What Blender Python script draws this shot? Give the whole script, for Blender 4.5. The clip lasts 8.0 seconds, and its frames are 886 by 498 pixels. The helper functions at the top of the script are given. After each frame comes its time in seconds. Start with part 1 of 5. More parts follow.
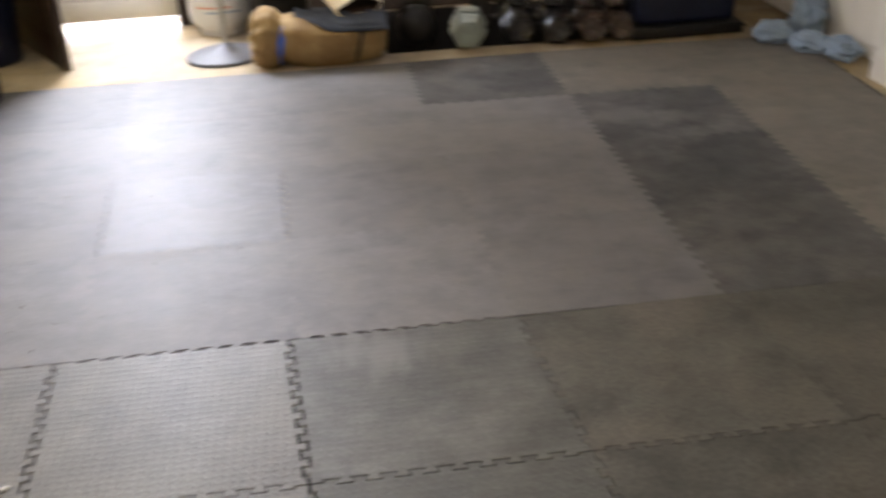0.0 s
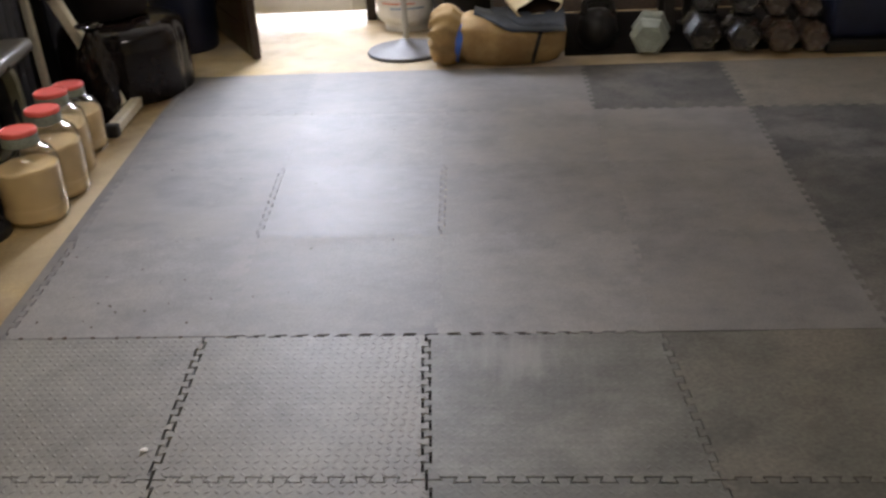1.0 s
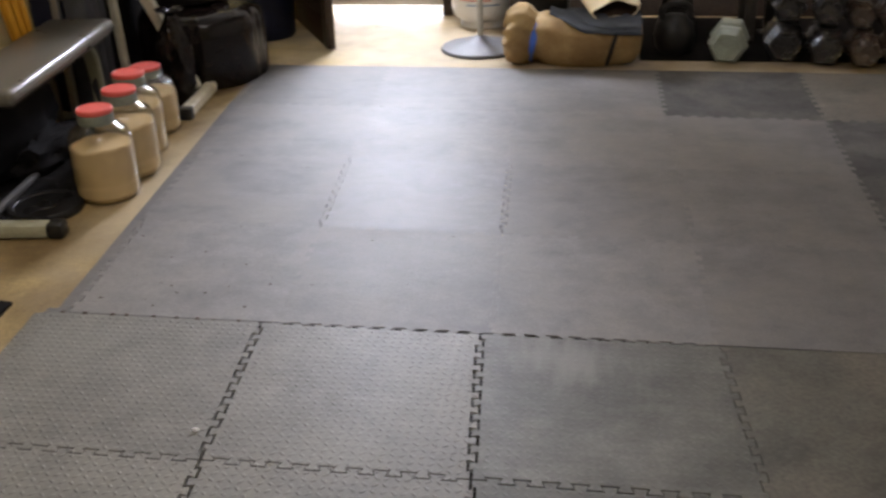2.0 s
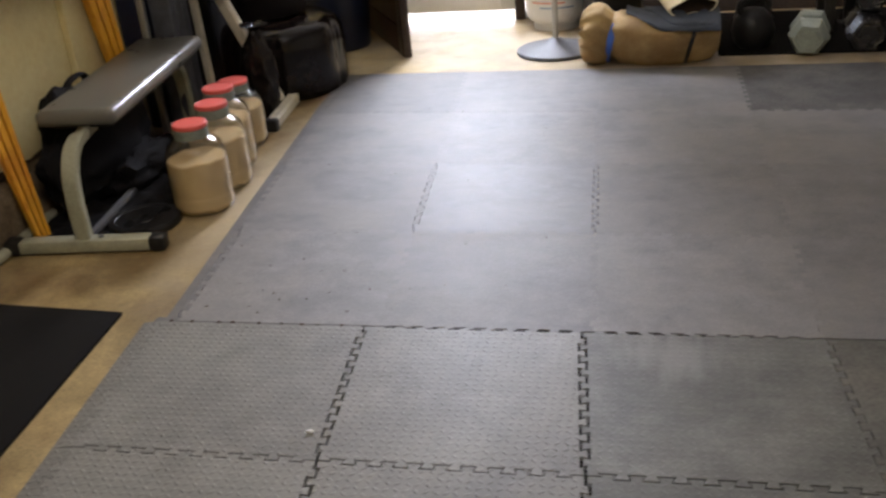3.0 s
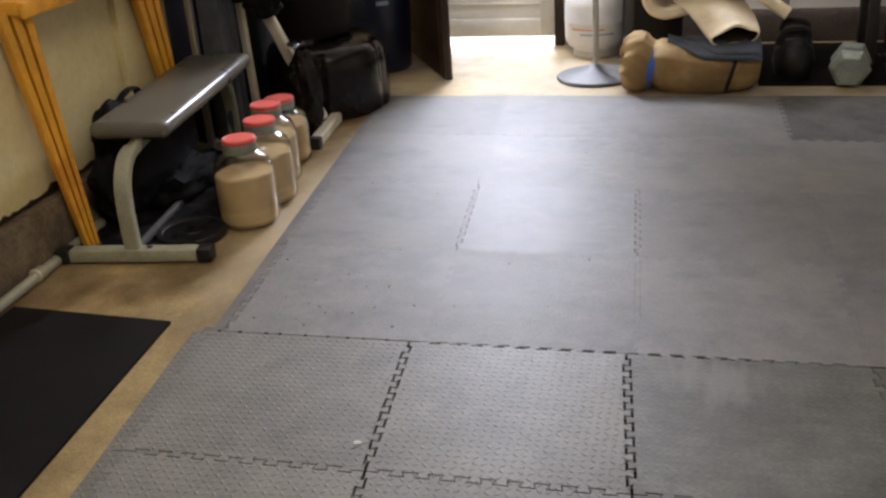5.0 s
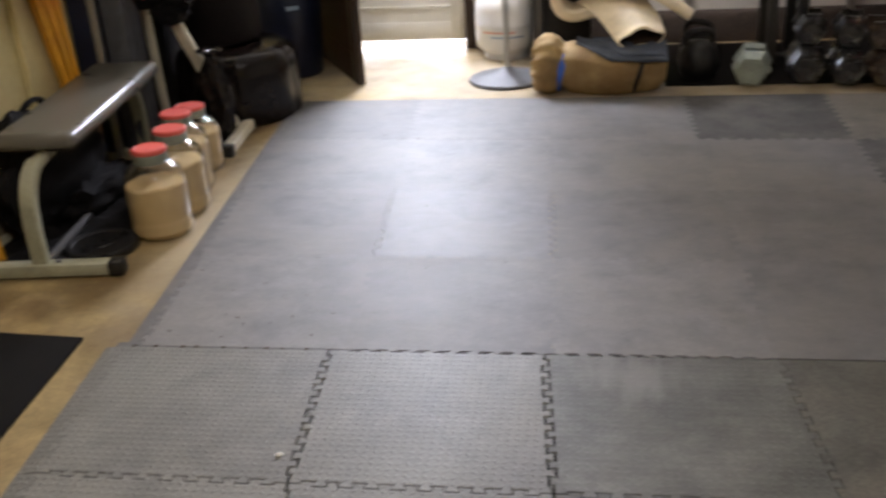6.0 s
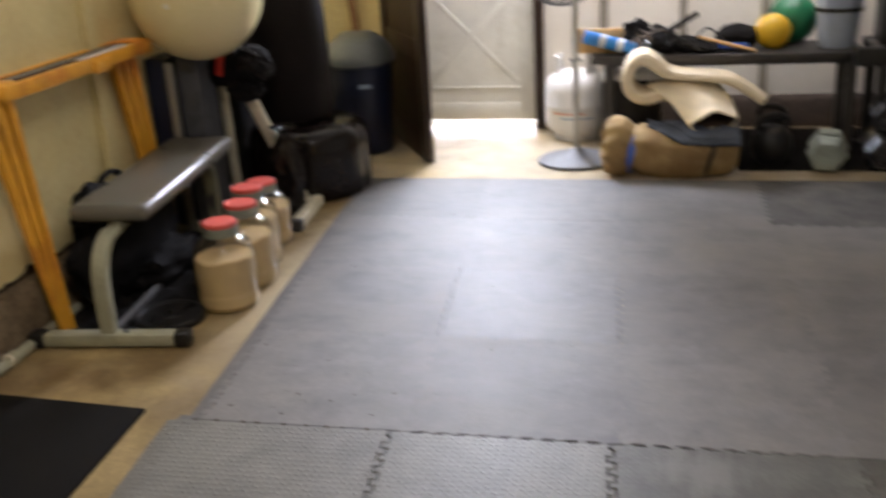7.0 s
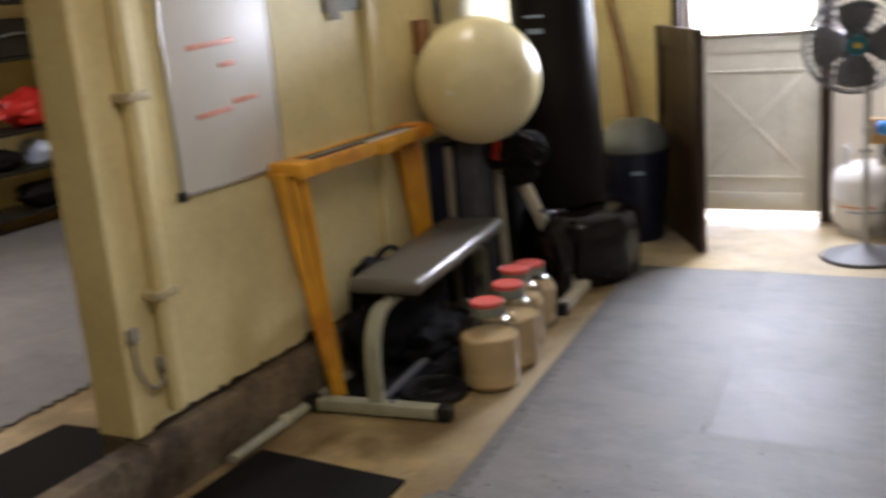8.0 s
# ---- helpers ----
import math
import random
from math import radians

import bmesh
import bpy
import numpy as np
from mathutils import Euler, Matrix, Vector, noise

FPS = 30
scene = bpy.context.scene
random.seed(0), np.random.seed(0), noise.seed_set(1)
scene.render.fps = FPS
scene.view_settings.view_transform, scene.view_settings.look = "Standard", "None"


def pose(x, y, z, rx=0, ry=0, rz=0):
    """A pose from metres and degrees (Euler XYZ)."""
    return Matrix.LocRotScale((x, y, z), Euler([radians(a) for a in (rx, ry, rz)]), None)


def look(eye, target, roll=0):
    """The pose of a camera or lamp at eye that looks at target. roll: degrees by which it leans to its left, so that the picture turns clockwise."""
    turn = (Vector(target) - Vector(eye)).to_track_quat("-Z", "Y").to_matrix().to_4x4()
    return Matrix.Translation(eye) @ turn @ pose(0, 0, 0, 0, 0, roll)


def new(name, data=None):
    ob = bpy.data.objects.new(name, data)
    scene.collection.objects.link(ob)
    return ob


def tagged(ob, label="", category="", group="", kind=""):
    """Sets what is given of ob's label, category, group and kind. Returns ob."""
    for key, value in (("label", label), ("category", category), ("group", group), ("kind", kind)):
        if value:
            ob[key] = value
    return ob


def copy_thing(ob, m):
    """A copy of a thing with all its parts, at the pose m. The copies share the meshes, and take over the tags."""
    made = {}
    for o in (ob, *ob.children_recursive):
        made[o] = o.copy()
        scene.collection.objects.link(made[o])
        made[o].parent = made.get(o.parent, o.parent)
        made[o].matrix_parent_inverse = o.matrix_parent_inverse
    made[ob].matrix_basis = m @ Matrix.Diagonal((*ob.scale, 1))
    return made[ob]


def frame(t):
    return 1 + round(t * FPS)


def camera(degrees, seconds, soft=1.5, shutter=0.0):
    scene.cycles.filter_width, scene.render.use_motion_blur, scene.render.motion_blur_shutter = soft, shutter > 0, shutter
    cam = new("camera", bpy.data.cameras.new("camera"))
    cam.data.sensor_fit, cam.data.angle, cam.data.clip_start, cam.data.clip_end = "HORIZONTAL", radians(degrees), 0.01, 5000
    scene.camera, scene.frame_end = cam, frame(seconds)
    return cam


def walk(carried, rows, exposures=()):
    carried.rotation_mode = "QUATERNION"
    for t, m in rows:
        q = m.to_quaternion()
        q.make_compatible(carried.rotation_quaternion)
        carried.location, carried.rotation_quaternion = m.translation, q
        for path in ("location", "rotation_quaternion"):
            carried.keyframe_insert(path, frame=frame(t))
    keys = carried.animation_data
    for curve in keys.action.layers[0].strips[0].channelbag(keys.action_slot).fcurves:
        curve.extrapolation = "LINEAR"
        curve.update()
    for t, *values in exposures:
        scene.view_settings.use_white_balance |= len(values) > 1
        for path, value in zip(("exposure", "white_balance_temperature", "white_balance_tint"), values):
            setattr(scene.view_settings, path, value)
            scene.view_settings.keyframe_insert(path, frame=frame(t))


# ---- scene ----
cam = camera(47.3, 8.0, soft=2.5, shutter=0.8)
PATH = [
    (0, (0.778, -2.347, 1.432), (0.967, -0.575, 0.523), -2.8),
    (0.2, (0.779, -2.372, 1.424), (0.873, -0.585, 0.530), -2.89),
    (0.5, (0.818, -2.344, 1.431), (0.78, -0.557, 0.535), -3.9),
    (0.7, (0.836, -2.333, 1.421), (0.737, -0.542, 0.536), -3.24),
    (1, (0.878, -2.327, 1.415), (0.71, -0.543, 0.527), -3.5),
    (1.2, (0.889, -2.315, 1.412), (0.697, -0.536, 0.517), -3.16),
    (2.3, (0.892, -2.322, 1.416), (0.54, -0.56, 0.537), -2.75),
    (2.5, (0.878, -2.33, 1.416), (0.487, -0.573, 0.545), -3.7),
    (3, (0.798, -2.368, 1.424), (0.382, -0.616, 0.553), -5.3),
    (3.5, (0.754, -2.407, 1.429), (0.306, -0.655, 0.575), -5.7),
    (4, (0.751, -2.414, 1.43), (0.285, -0.662, 0.585), -4.9),
    (4.2, (0.75, -2.416, 1.43), (0.285, -0.661, 0.59), -4.84),
    (5.3, (0.737, -2.431, 1.429), (0.292, -0.661, 0.611), -3.62),
    (5.5, (0.738, -2.435, 1.434), (0.334, -0.653, 0.619), -3.8),
    (6, (0.741, -2.425, 1.444), (0.44, -0.631, 0.612), -3.7),
    (6.3, (0.721, -2.419, 1.448), (0.494, -0.598, 0.654), -2.82),
    (6.5, (0.712, -2.422, 1.449), (0.474, -0.586, 0.692), -2.9),
    (6.8, (0.722, -2.405, 1.449), (0.379, -0.567, 0.738), -3.68),
    (7, (0.734, -2.391, 1.446), (0.305, -0.563, 0.76), -3.5),
    (7.3, (0.721, -2.358, 1.437), (0.176, -0.540, 0.805), -3.62),
    (7.5, (0.7, -2.35, 1.433), (0.091, -0.538, 0.844), -4.1),
    (7.8, (0.711, -2.359, 1.436), (-0.104, -0.605, 0.926), -4.82),
    (8, (0.72, -2.378, 1.443), (-0.201, -0.672, 0.951), -4.8),
]
walk(cam, [(t, look(eye, target, roll)) for t, eye, target, roll in PATH], [(t, e, k, 19) for t, e, k in ((0, 0.26, 6440), (1, -0.06, 6340), (1.2, -0.16, 6330), (2.3, 0.0, 6280), (2.5, -0.03, 6270), (6, 0.04, 6270), (6.5, 0.12, 6270), (7, 0.02, 6270), (7.5, -0.04, 6260), (8, -0.28, 6240))])

# ---- world, sun, lights ----
FZ = -0.012          # concrete floor; the top of the gym mats is at zero
SKY = 0.12
world = bpy.data.worlds.new("world")
scene.world = world
world.use_nodes = True
wn = world.node_tree.nodes
sky = wn.new("ShaderNodeTexSky")
sky.sky_type, sky.sun_disc = "NISHITA", False
sky.sun_elevation, sky.sun_rotation = radians(48), radians(35)
world.node_tree.links.new(sky.outputs[0], wn["Background"].inputs[0])
wn["Background"].inputs[1].default_value = SKY

sun = new("sun", bpy.data.lights.new("sun", "SUN"))
sun.data.energy, sun.data.angle, sun.data.color = 3.0, radians(0.5), (1.0, 0.95, 0.88)
sun.matrix_world = look((0, 0, 8), (-4.6, -6.5, 0))


def area_lamp(name, eye, target, size, size_y, watts, colour):
    lamp = new(name, bpy.data.lights.new(name, "AREA"))
    lamp.data.shape, lamp.data.size, lamp.data.size_y = "RECTANGLE", size, size_y
    lamp.data.energy, lamp.data.color = watts, colour
    lamp.matrix_world = look(eye, target)
    return lamp


area_lamp("door_window_light", (-0.33, 3.79, 1.47), (-0.18, 0.5, 0.25), 0.50, 0.76, 178, (0.86, 0.91, 1.0))
area_lamp("door_gap_light", (-0.41, 3.75, 0.015), (-0.41, 2.5, 0.0), 0.66, 0.03, 2.0, (0.95, 0.97, 1.0))
area_lamp("ceiling_tube_light", (0.2, -1.0, 2.44), (0.2, -1.0, 0), 1.2, 0.10, 27, (1.0, 0.93, 0.80))
area_lamp("ceiling_bulb_light", (-1.38, 1.5, 2.44), (-1.38, 1.5, 0), 0.12, 0.4, 4.5, (1.0, 0.95, 0.86))
wash = area_lamp("rear_tube_light", (0.75, 3.2, 2.42), (0.75, 3.65, 1.45), 2.0, 0.10, 18, (1.0, 0.97, 0.93))
wash.data.spread = radians(75)
area_lamp("bay_tube_light", (-4.0, 0.9, 2.44), (-4.0, 0.9, 0), 1.2, 0.10, 85, (1.0, 0.95, 0.88))


# ---- materials ----
def material(name, colour, rough=0.6, metal=0.0, vary=0.12, scale=6.0, fine=90.0, bump=0.15, depth=0.002, second=None,
             second_amount=0.35, random_value=0.0, streak=0.0, spec=0.5, coat=0.0, rough_vary=0.1):
    """A surface with stains at one scale, grain at another, and fine relief."""
    m = bpy.data.materials.new(name)
    m.use_nodes = True
    nt = m.node_tree
    b = nt.nodes["Principled BSDF"]
    b.inputs["Metallic"].default_value = metal
    b.inputs["Specular IOR Level"].default_value = spec
    b.inputs["Coat Weight"].default_value = coat
    co = nt.nodes.new("ShaderNodeTexCoord")
    place = co.outputs["Object"]
    if random_value:
        who, shift = nt.nodes.new("ShaderNodeObjectInfo"), nt.nodes.new("ShaderNodeVectorMath")
        shift.operation = "MULTIPLY_ADD"
        nt.links.new(who.outputs["Random"], shift.inputs[0])
        shift.inputs[1].default_value = (41.0, 23.0, 17.0)
        nt.links.new(co.outputs["Object"], shift.inputs[2])
        place = shift.outputs[0]
    n1, n2 = nt.nodes.new("ShaderNodeTexNoise"), nt.nodes.new("ShaderNodeTexNoise")
    n1.inputs["Roughness"].default_value = 0.62
    for n, s, d in ((n1, scale, 8), (n2, fine, 3)):
        n.inputs["Scale"].default_value, n.inputs["Detail"].default_value = s, d
        nt.links.new(place, n.inputs["Vector"])
    ramp = nt.nodes.new("ShaderNodeValToRGB")
    dark = [c * (1 - vary * 1.8) for c in colour]
    light = [min(1, c * (1 + vary)) for c in colour]
    ramp.color_ramp.elements[0].color, ramp.color_ramp.elements[0].position = (*dark, 1), 0.3
    ramp.color_ramp.elements[1].color, ramp.color_ramp.elements[1].position = (*light, 1), 0.7
    nt.links.new(n1.outputs["Fac"], ramp.inputs["Fac"])
    out = ramp.outputs["Color"]
    if second:
        n3 = nt.nodes.new("ShaderNodeTexNoise")
        n3.inputs["Scale"].default_value, n3.inputs["Detail"].default_value, n3.inputs["Roughness"].default_value = scale * 0.37, 6, 0.65
        nt.links.new(place, n3.inputs["Vector"])
        cut = nt.nodes.new("ShaderNodeMapRange")
        cut.inputs["From Min"].default_value, cut.inputs["From Max"].default_value = 0.62 - second_amount * 0.4, 0.78 - second_amount * 0.4
        nt.links.new(n3.outputs["Fac"], cut.inputs["Value"])
        mix = nt.nodes.new("ShaderNodeMix")
        mix.data_type = "RGBA"
        nt.links.new(cut.outputs["Result"], mix.inputs["Factor"])
        nt.links.new(out, mix.inputs["A"])
        mix.inputs["B"].default_value = (*second, 1)
        out = mix.outputs["Result"]
    grain = nt.nodes.new("ShaderNodeMix")
    grain.data_type, grain.blend_type = "RGBA", "OVERLAY"
    grain.inputs["Factor"].default_value = min(1.0, vary * 2.2)
    nt.links.new(out, grain.inputs["A"])
    nt.links.new(n2.outputs["Fac"], grain.inputs["B"])
    out = grain.outputs["Result"]
    if streak:
        mp, n4 = nt.nodes.new("ShaderNodeMapping"), nt.nodes.new("ShaderNodeTexNoise")
        mp.inputs["Scale"].default_value, mp.inputs["Rotation"].default_value = (11, 26, 1), (0, 0, 0.5)
        n4.inputs["Scale"].default_value, n4.inputs["Detail"].default_value = 1.0, 7
        nt.links.new(place, mp.inputs["Vector"])
        nt.links.new(mp.outputs["Vector"], n4.inputs["Vector"])
        wipe = nt.nodes.new("ShaderNodeMix")
        wipe.data_type, wipe.blend_type = "RGBA", "OVERLAY"
        wipe.inputs["Factor"].default_value = streak
        nt.links.new(out, wipe.inputs["A"])
        nt.links.new(n4.outputs["Fac"], wipe.inputs["B"])
        out = wipe.outputs["Result"]
    if random_value:
        info, hsv = nt.nodes.new("ShaderNodeObjectInfo"), nt.nodes.new("ShaderNodeHueSaturation")
        rng = nt.nodes.new("ShaderNodeMapRange")
        rng.inputs["To Min"].default_value, rng.inputs["To Max"].default_value = 1 - random_value, 1 + random_value
        nt.links.new(info.outputs["Random"], rng.inputs["Value"])
        nt.links.new(rng.outputs["Result"], hsv.inputs["Value"])
        nt.links.new(out, hsv.inputs["Color"])
        out = hsv.outputs["Color"]
    nt.links.new(out, b.inputs["Base Color"])
    rr = nt.nodes.new("ShaderNodeMapRange")
    rr.inputs["To Min"].default_value, rr.inputs["To Max"].default_value = max(0.02, rough - rough_vary), min(1, rough + rough_vary)
    nt.links.new(n1.outputs["Fac"], rr.inputs["Value"])
    nt.links.new(rr.outputs["Result"], b.inputs["Roughness"])
    if bump:
        bp = nt.nodes.new("ShaderNodeBump")
        bp.inputs["Strength"].default_value, bp.inputs["Distance"].default_value = bump, depth
        nt.links.new(n2.outputs["Fac"], bp.inputs["Height"])
        nt.links.new(bp.outputs["Normal"], b.inputs["Normal"])
    return m


def math_node(nt, op, a, b=None):
    n = nt.nodes.new("ShaderNodeMath")
    n.operation = op
    for i, v in enumerate((a, b)):
        if v is None:
            continue
        if isinstance(v, (int, float)):
            n.inputs[i].default_value = v
        else:
            nt.links.new(v, n.inputs[i])
    return n.outputs[0]


def plate_relief(m, pitch=0.0226, strength=0.68):
    """Raised tread dashes, turned crosswise in every other cell, pressed into the rubber of a mat."""
    nt = m.node_tree
    b = nt.nodes["Principled BSDF"]
    co = nt.nodes.new("ShaderNodeTexCoord")
    sep = nt.nodes.new("ShaderNodeSeparateXYZ")
    nt.links.new(co.outputs["Object"], sep.inputs[0])
    u, v = math_node(nt, "DIVIDE", sep.outputs[0], pitch), math_node(nt, "DIVIDE", sep.outputs[1], pitch)
    fu = math_node(nt, "SUBTRACT", math_node(nt, "FRACT", u), 0.5)
    fv = math_node(nt, "SUBTRACT", math_node(nt, "FRACT", v), 0.5)
    odd = math_node(nt, "ABSOLUTE", math_node(nt, "MODULO", math_node(nt, "ADD", math_node(nt, "FLOOR", u), math_node(nt, "FLOOR", v)), 2.0))
    d1 = math_node(nt, "ADD", fu, fv)
    d2 = math_node(nt, "SUBTRACT", fu, fv)

    def dash(a, c):
        return math_node(nt, "SUBTRACT", 1.0, math_node(nt, "SQRT", math_node(nt, "ADD",
                         math_node(nt, "POWER", math_node(nt, "MULTIPLY", a, 1.75), 2.0),
                         math_node(nt, "POWER", math_node(nt, "MULTIPLY", c, 4.2), 2.0))))
    mix = nt.nodes.new("ShaderNodeMix")
    nt.links.new(odd, mix.inputs["Factor"])
    nt.links.new(dash(d1, d2), mix.inputs["A"])
    nt.links.new(dash(d2, d1), mix.inputs["B"])
    height = math_node(nt, "MINIMUM", math_node(nt, "MAXIMUM", mix.outputs["Result"], 0.0), 0.5)
    bp = nt.nodes.new("ShaderNodeBump")
    bp.inputs["Strength"].default_value, bp.inputs["Distance"].default_value = strength, 0.007
    nt.links.new(height, bp.inputs["Height"])
    old = b.inputs["Normal"].links[0].from_socket
    nt.links.new(old, bp.inputs["Normal"])
    nt.links.new(bp.outputs["Normal"], b.inputs["Normal"])
    return m


WORN_LOOK = dict(vary=0.18, scale=7, fine=120, bump=0.14, second=(0.135, 0.133, 0.116), second_amount=0.42, random_value=0.08, streak=0.3)
CONCRETE = material("stained_concrete", (0.355, 0.262, 0.122), 0.36, vary=0.27, scale=4.6, fine=140, bump=0.2, second=(0.165, 0.105, 0.043), second_amount=0.42)
MAT_SMOOTH = material("smooth_rubber_mat", (0.136, 0.131, 0.128), 0.618, vary=0.17, scale=8, fine=170, bump=0.12, depth=0.0012, second=(0.153, 0.144, 0.134), second_amount=0.42, random_value=0.13, streak=0.13)
MAT_PALE = material("pale_smooth_rubber_mat", (0.156, 0.152, 0.156), 0.603, vary=0.2, scale=9, fine=170, bump=0.12, depth=0.0012, second=(0.156, 0.150, 0.146), second_amount=0.5, streak=0.22)
MAT_DUSTY = material("dusty_smooth_rubber_mat", (0.156, 0.150, 0.148), 0.618, vary=0.18, scale=7, fine=170, bump=0.12, depth=0.0012, second=(0.175, 0.165, 0.155), second_amount=0.5, random_value=0.06, streak=0.15)
MAT_PLATE = plate_relief(material("tread_rubber_mat", (0.160, 0.156, 0.140), 0.55, vary=0.15, scale=8, fine=160, bump=0.12, depth=0.0012, second=(0.19, 0.185, 0.165), second_amount=0.45, random_value=0.07), strength=1.0)
MAT_WORN = plate_relief(material("worn_tread_rubber_mat", (0.092, 0.091, 0.078), 0.56, **WORN_LOOK), strength=0.34)


def scuff_or_daylight(m, centre, radii, colour, amount, ragged=2.6, grain=(20, 4)):
    """A pale, ragged smear on one part of a surface: rubbed wear, or daylight painted in."""
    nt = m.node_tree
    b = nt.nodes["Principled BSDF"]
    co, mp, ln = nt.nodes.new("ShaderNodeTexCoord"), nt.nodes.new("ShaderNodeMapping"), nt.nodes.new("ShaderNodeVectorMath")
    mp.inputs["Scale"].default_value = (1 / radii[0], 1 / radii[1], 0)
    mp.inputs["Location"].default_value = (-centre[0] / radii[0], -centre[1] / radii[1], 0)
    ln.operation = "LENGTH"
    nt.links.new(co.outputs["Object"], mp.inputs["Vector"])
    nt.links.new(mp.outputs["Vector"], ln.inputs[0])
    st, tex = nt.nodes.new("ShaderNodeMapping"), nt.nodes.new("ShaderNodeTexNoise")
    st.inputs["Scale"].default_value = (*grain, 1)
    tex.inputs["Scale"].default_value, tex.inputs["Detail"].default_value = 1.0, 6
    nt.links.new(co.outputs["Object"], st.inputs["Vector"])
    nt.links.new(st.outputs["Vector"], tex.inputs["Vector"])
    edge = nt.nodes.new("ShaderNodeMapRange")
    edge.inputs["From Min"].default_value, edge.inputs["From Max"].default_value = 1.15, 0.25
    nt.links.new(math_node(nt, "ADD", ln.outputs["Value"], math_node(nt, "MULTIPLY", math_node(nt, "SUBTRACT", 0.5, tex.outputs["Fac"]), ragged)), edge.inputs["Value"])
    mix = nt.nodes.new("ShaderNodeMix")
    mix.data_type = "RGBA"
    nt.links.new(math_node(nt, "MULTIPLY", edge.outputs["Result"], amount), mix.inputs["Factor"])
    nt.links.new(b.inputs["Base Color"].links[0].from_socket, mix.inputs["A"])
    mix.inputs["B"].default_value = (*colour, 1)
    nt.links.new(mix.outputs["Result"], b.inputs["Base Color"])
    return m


# Before the door: worn pale concrete, with the door's daylight painted into the colour.
CONCRETE = scuff_or_daylight(CONCRETE, (0.7, 2.95), (2.3, 0.62), (0.66, 0.58, 0.43), 0.6, 2.0, (5, 5))
CONCRETE = scuff_or_daylight(CONCRETE, (-0.72, 1.0), (0.15, 1.0), (0.56, 0.48, 0.34), 0.55, 1.2, (7, 7))
MAT_SCUFFED = scuff_or_daylight(plate_relief(material("scuffed_tread_rubber_mat", (0.092, 0.091, 0.078), 0.56, **WORN_LOOK), strength=0.34), (-0.10, 0.20), (0.13, 0.11), (0.24, 0.23, 0.21), 0.42)
MAT_BROWN = material("dusty_brown_rubber_mat", (0.084, 0.080, 0.065), 0.62, vary=0.26, scale=7, fine=90, bump=0.2, second=(0.112, 0.10, 0.08), second_amount=0.4, random_value=0.10)
MAT_TAN = material("dusty_tan_rubber_mat", (0.160, 0.148, 0.124), 0.6, vary=0.2, scale=8, fine=100, bump=0.2, second=(0.165, 0.147, 0.122), second_amount=0.4, random_value=0.08, streak=0.15)
MAT_DARK = material("dark_rubber_mat", (0.060, 0.060, 0.059), 0.62, vary=0.32, scale=9, fine=110, bump=0.2, second=(0.105, 0.10, 0.095), second_amount=0.36, random_value=0.12)
MAT_DIM = material("dull_dark_rubber_mat", (0.080, 0.078, 0.074), 0.63, vary=0.3, scale=8, fine=110, bump=0.2, second=(0.125, 0.116, 0.104), second_amount=0.34, random_value=0.1)
MAT_BLACK = material("black_ribbed_rubber", (0.0085, 0.0072, 0.006), 0.85, vary=0.2, scale=8, fine=200, bump=0.3, spec=0.10)
WALL = material("cream_painted_plaster", (0.74, 0.63, 0.32), 0.6, vary=0.09, scale=2.2, fine=45, bump=0.18, depth=0.003, second=(0.64, 0.50, 0.22), second_amount=0.32)
WALL_WHITE = material("white_painted_board", (0.80, 0.76, 0.68), 0.6, vary=0.05, scale=3, fine=50, bump=0.15)
CURB = material("rough_curb_concrete", (0.165, 0.122, 0.07), 0.85, vary=0.25, scale=9, fine=60, bump=0.5, depth=0.006, second=(0.05, 0.03, 0.016), second_amount=0.35)
# darker tone of the curb concrete, for the band below the white boards
DARKCURB = material("dark_rough_concrete", (0.045, 0.03, 0.02), 0.85, vary=0.25, scale=9, fine=60, bump=0.5, depth=0.006)
CEILING = material("ceiling_board", (0.62, 0.58, 0.50), 0.8, vary=0.06)
BATTEN = material("grey_brown_batten", (0.30, 0.27, 0.22), 0.7, vary=0.15)
DARKWOOD = material("dark_stained_wood", (0.034, 0.019, 0.012), 0.45, vary=0.25, scale=4, fine=60, bump=0.2, spec=0.3)
DOORWHITE = material("weathered_white_door_paint", (0.82, 0.83, 0.77), 0.5, vary=0.06, scale=5, fine=80, bump=0.15, second=(0.58, 0.57, 0.48), second_amount=0.2)
GROUT = material("outdoor_paving", (0.55, 0.52, 0.46), 0.8, vary=0.1)
ORANGE = material("orange_fibreglass", (0.82, 0.40, 0.03), 0.38, vary=0.12, scale=7, fine=120, bump=0.08, second=(0.60, 0.21, 0.02), second_amount=0.25)
VINYL = material("grey_vinyl", (0.125, 0.117, 0.096), 0.30, vary=0.05, scale=7, fine=220, bump=0.25, depth=0.001)
STEEL = material("grey_green_painted_steel", (0.36, 0.355, 0.25), 0.4, vary=0.12, scale=9, fine=120, bump=0.06)
BEIGE = material("beige_painted_steel", (0.62, 0.57, 0.43), 0.42, vary=0.1, scale=9)
BLACK = material("black_plastic", (0.014, 0.013, 0.012), 0.42, vary=0.2, scale=9, bump=0.08, spec=0.35)
BLACKGLOSS = material("glossy_black_plastic", (0.010, 0.007, 0.006), 0.2, vary=0.25, scale=6, fine=40, bump=0.08, depth=0.004, spec=0.3)
BAGSKIN = material("dark_brown_vinyl", (0.009, 0.0062, 0.0054), 0.6, vary=0.2, scale=5, fine=80, bump=0.15, spec=0.14)
FABRIC = material("black_fabric", (0.009, 0.008, 0.008), 0.85, vary=0.25, scale=12, fine=300, bump=0.4, spec=0.15)
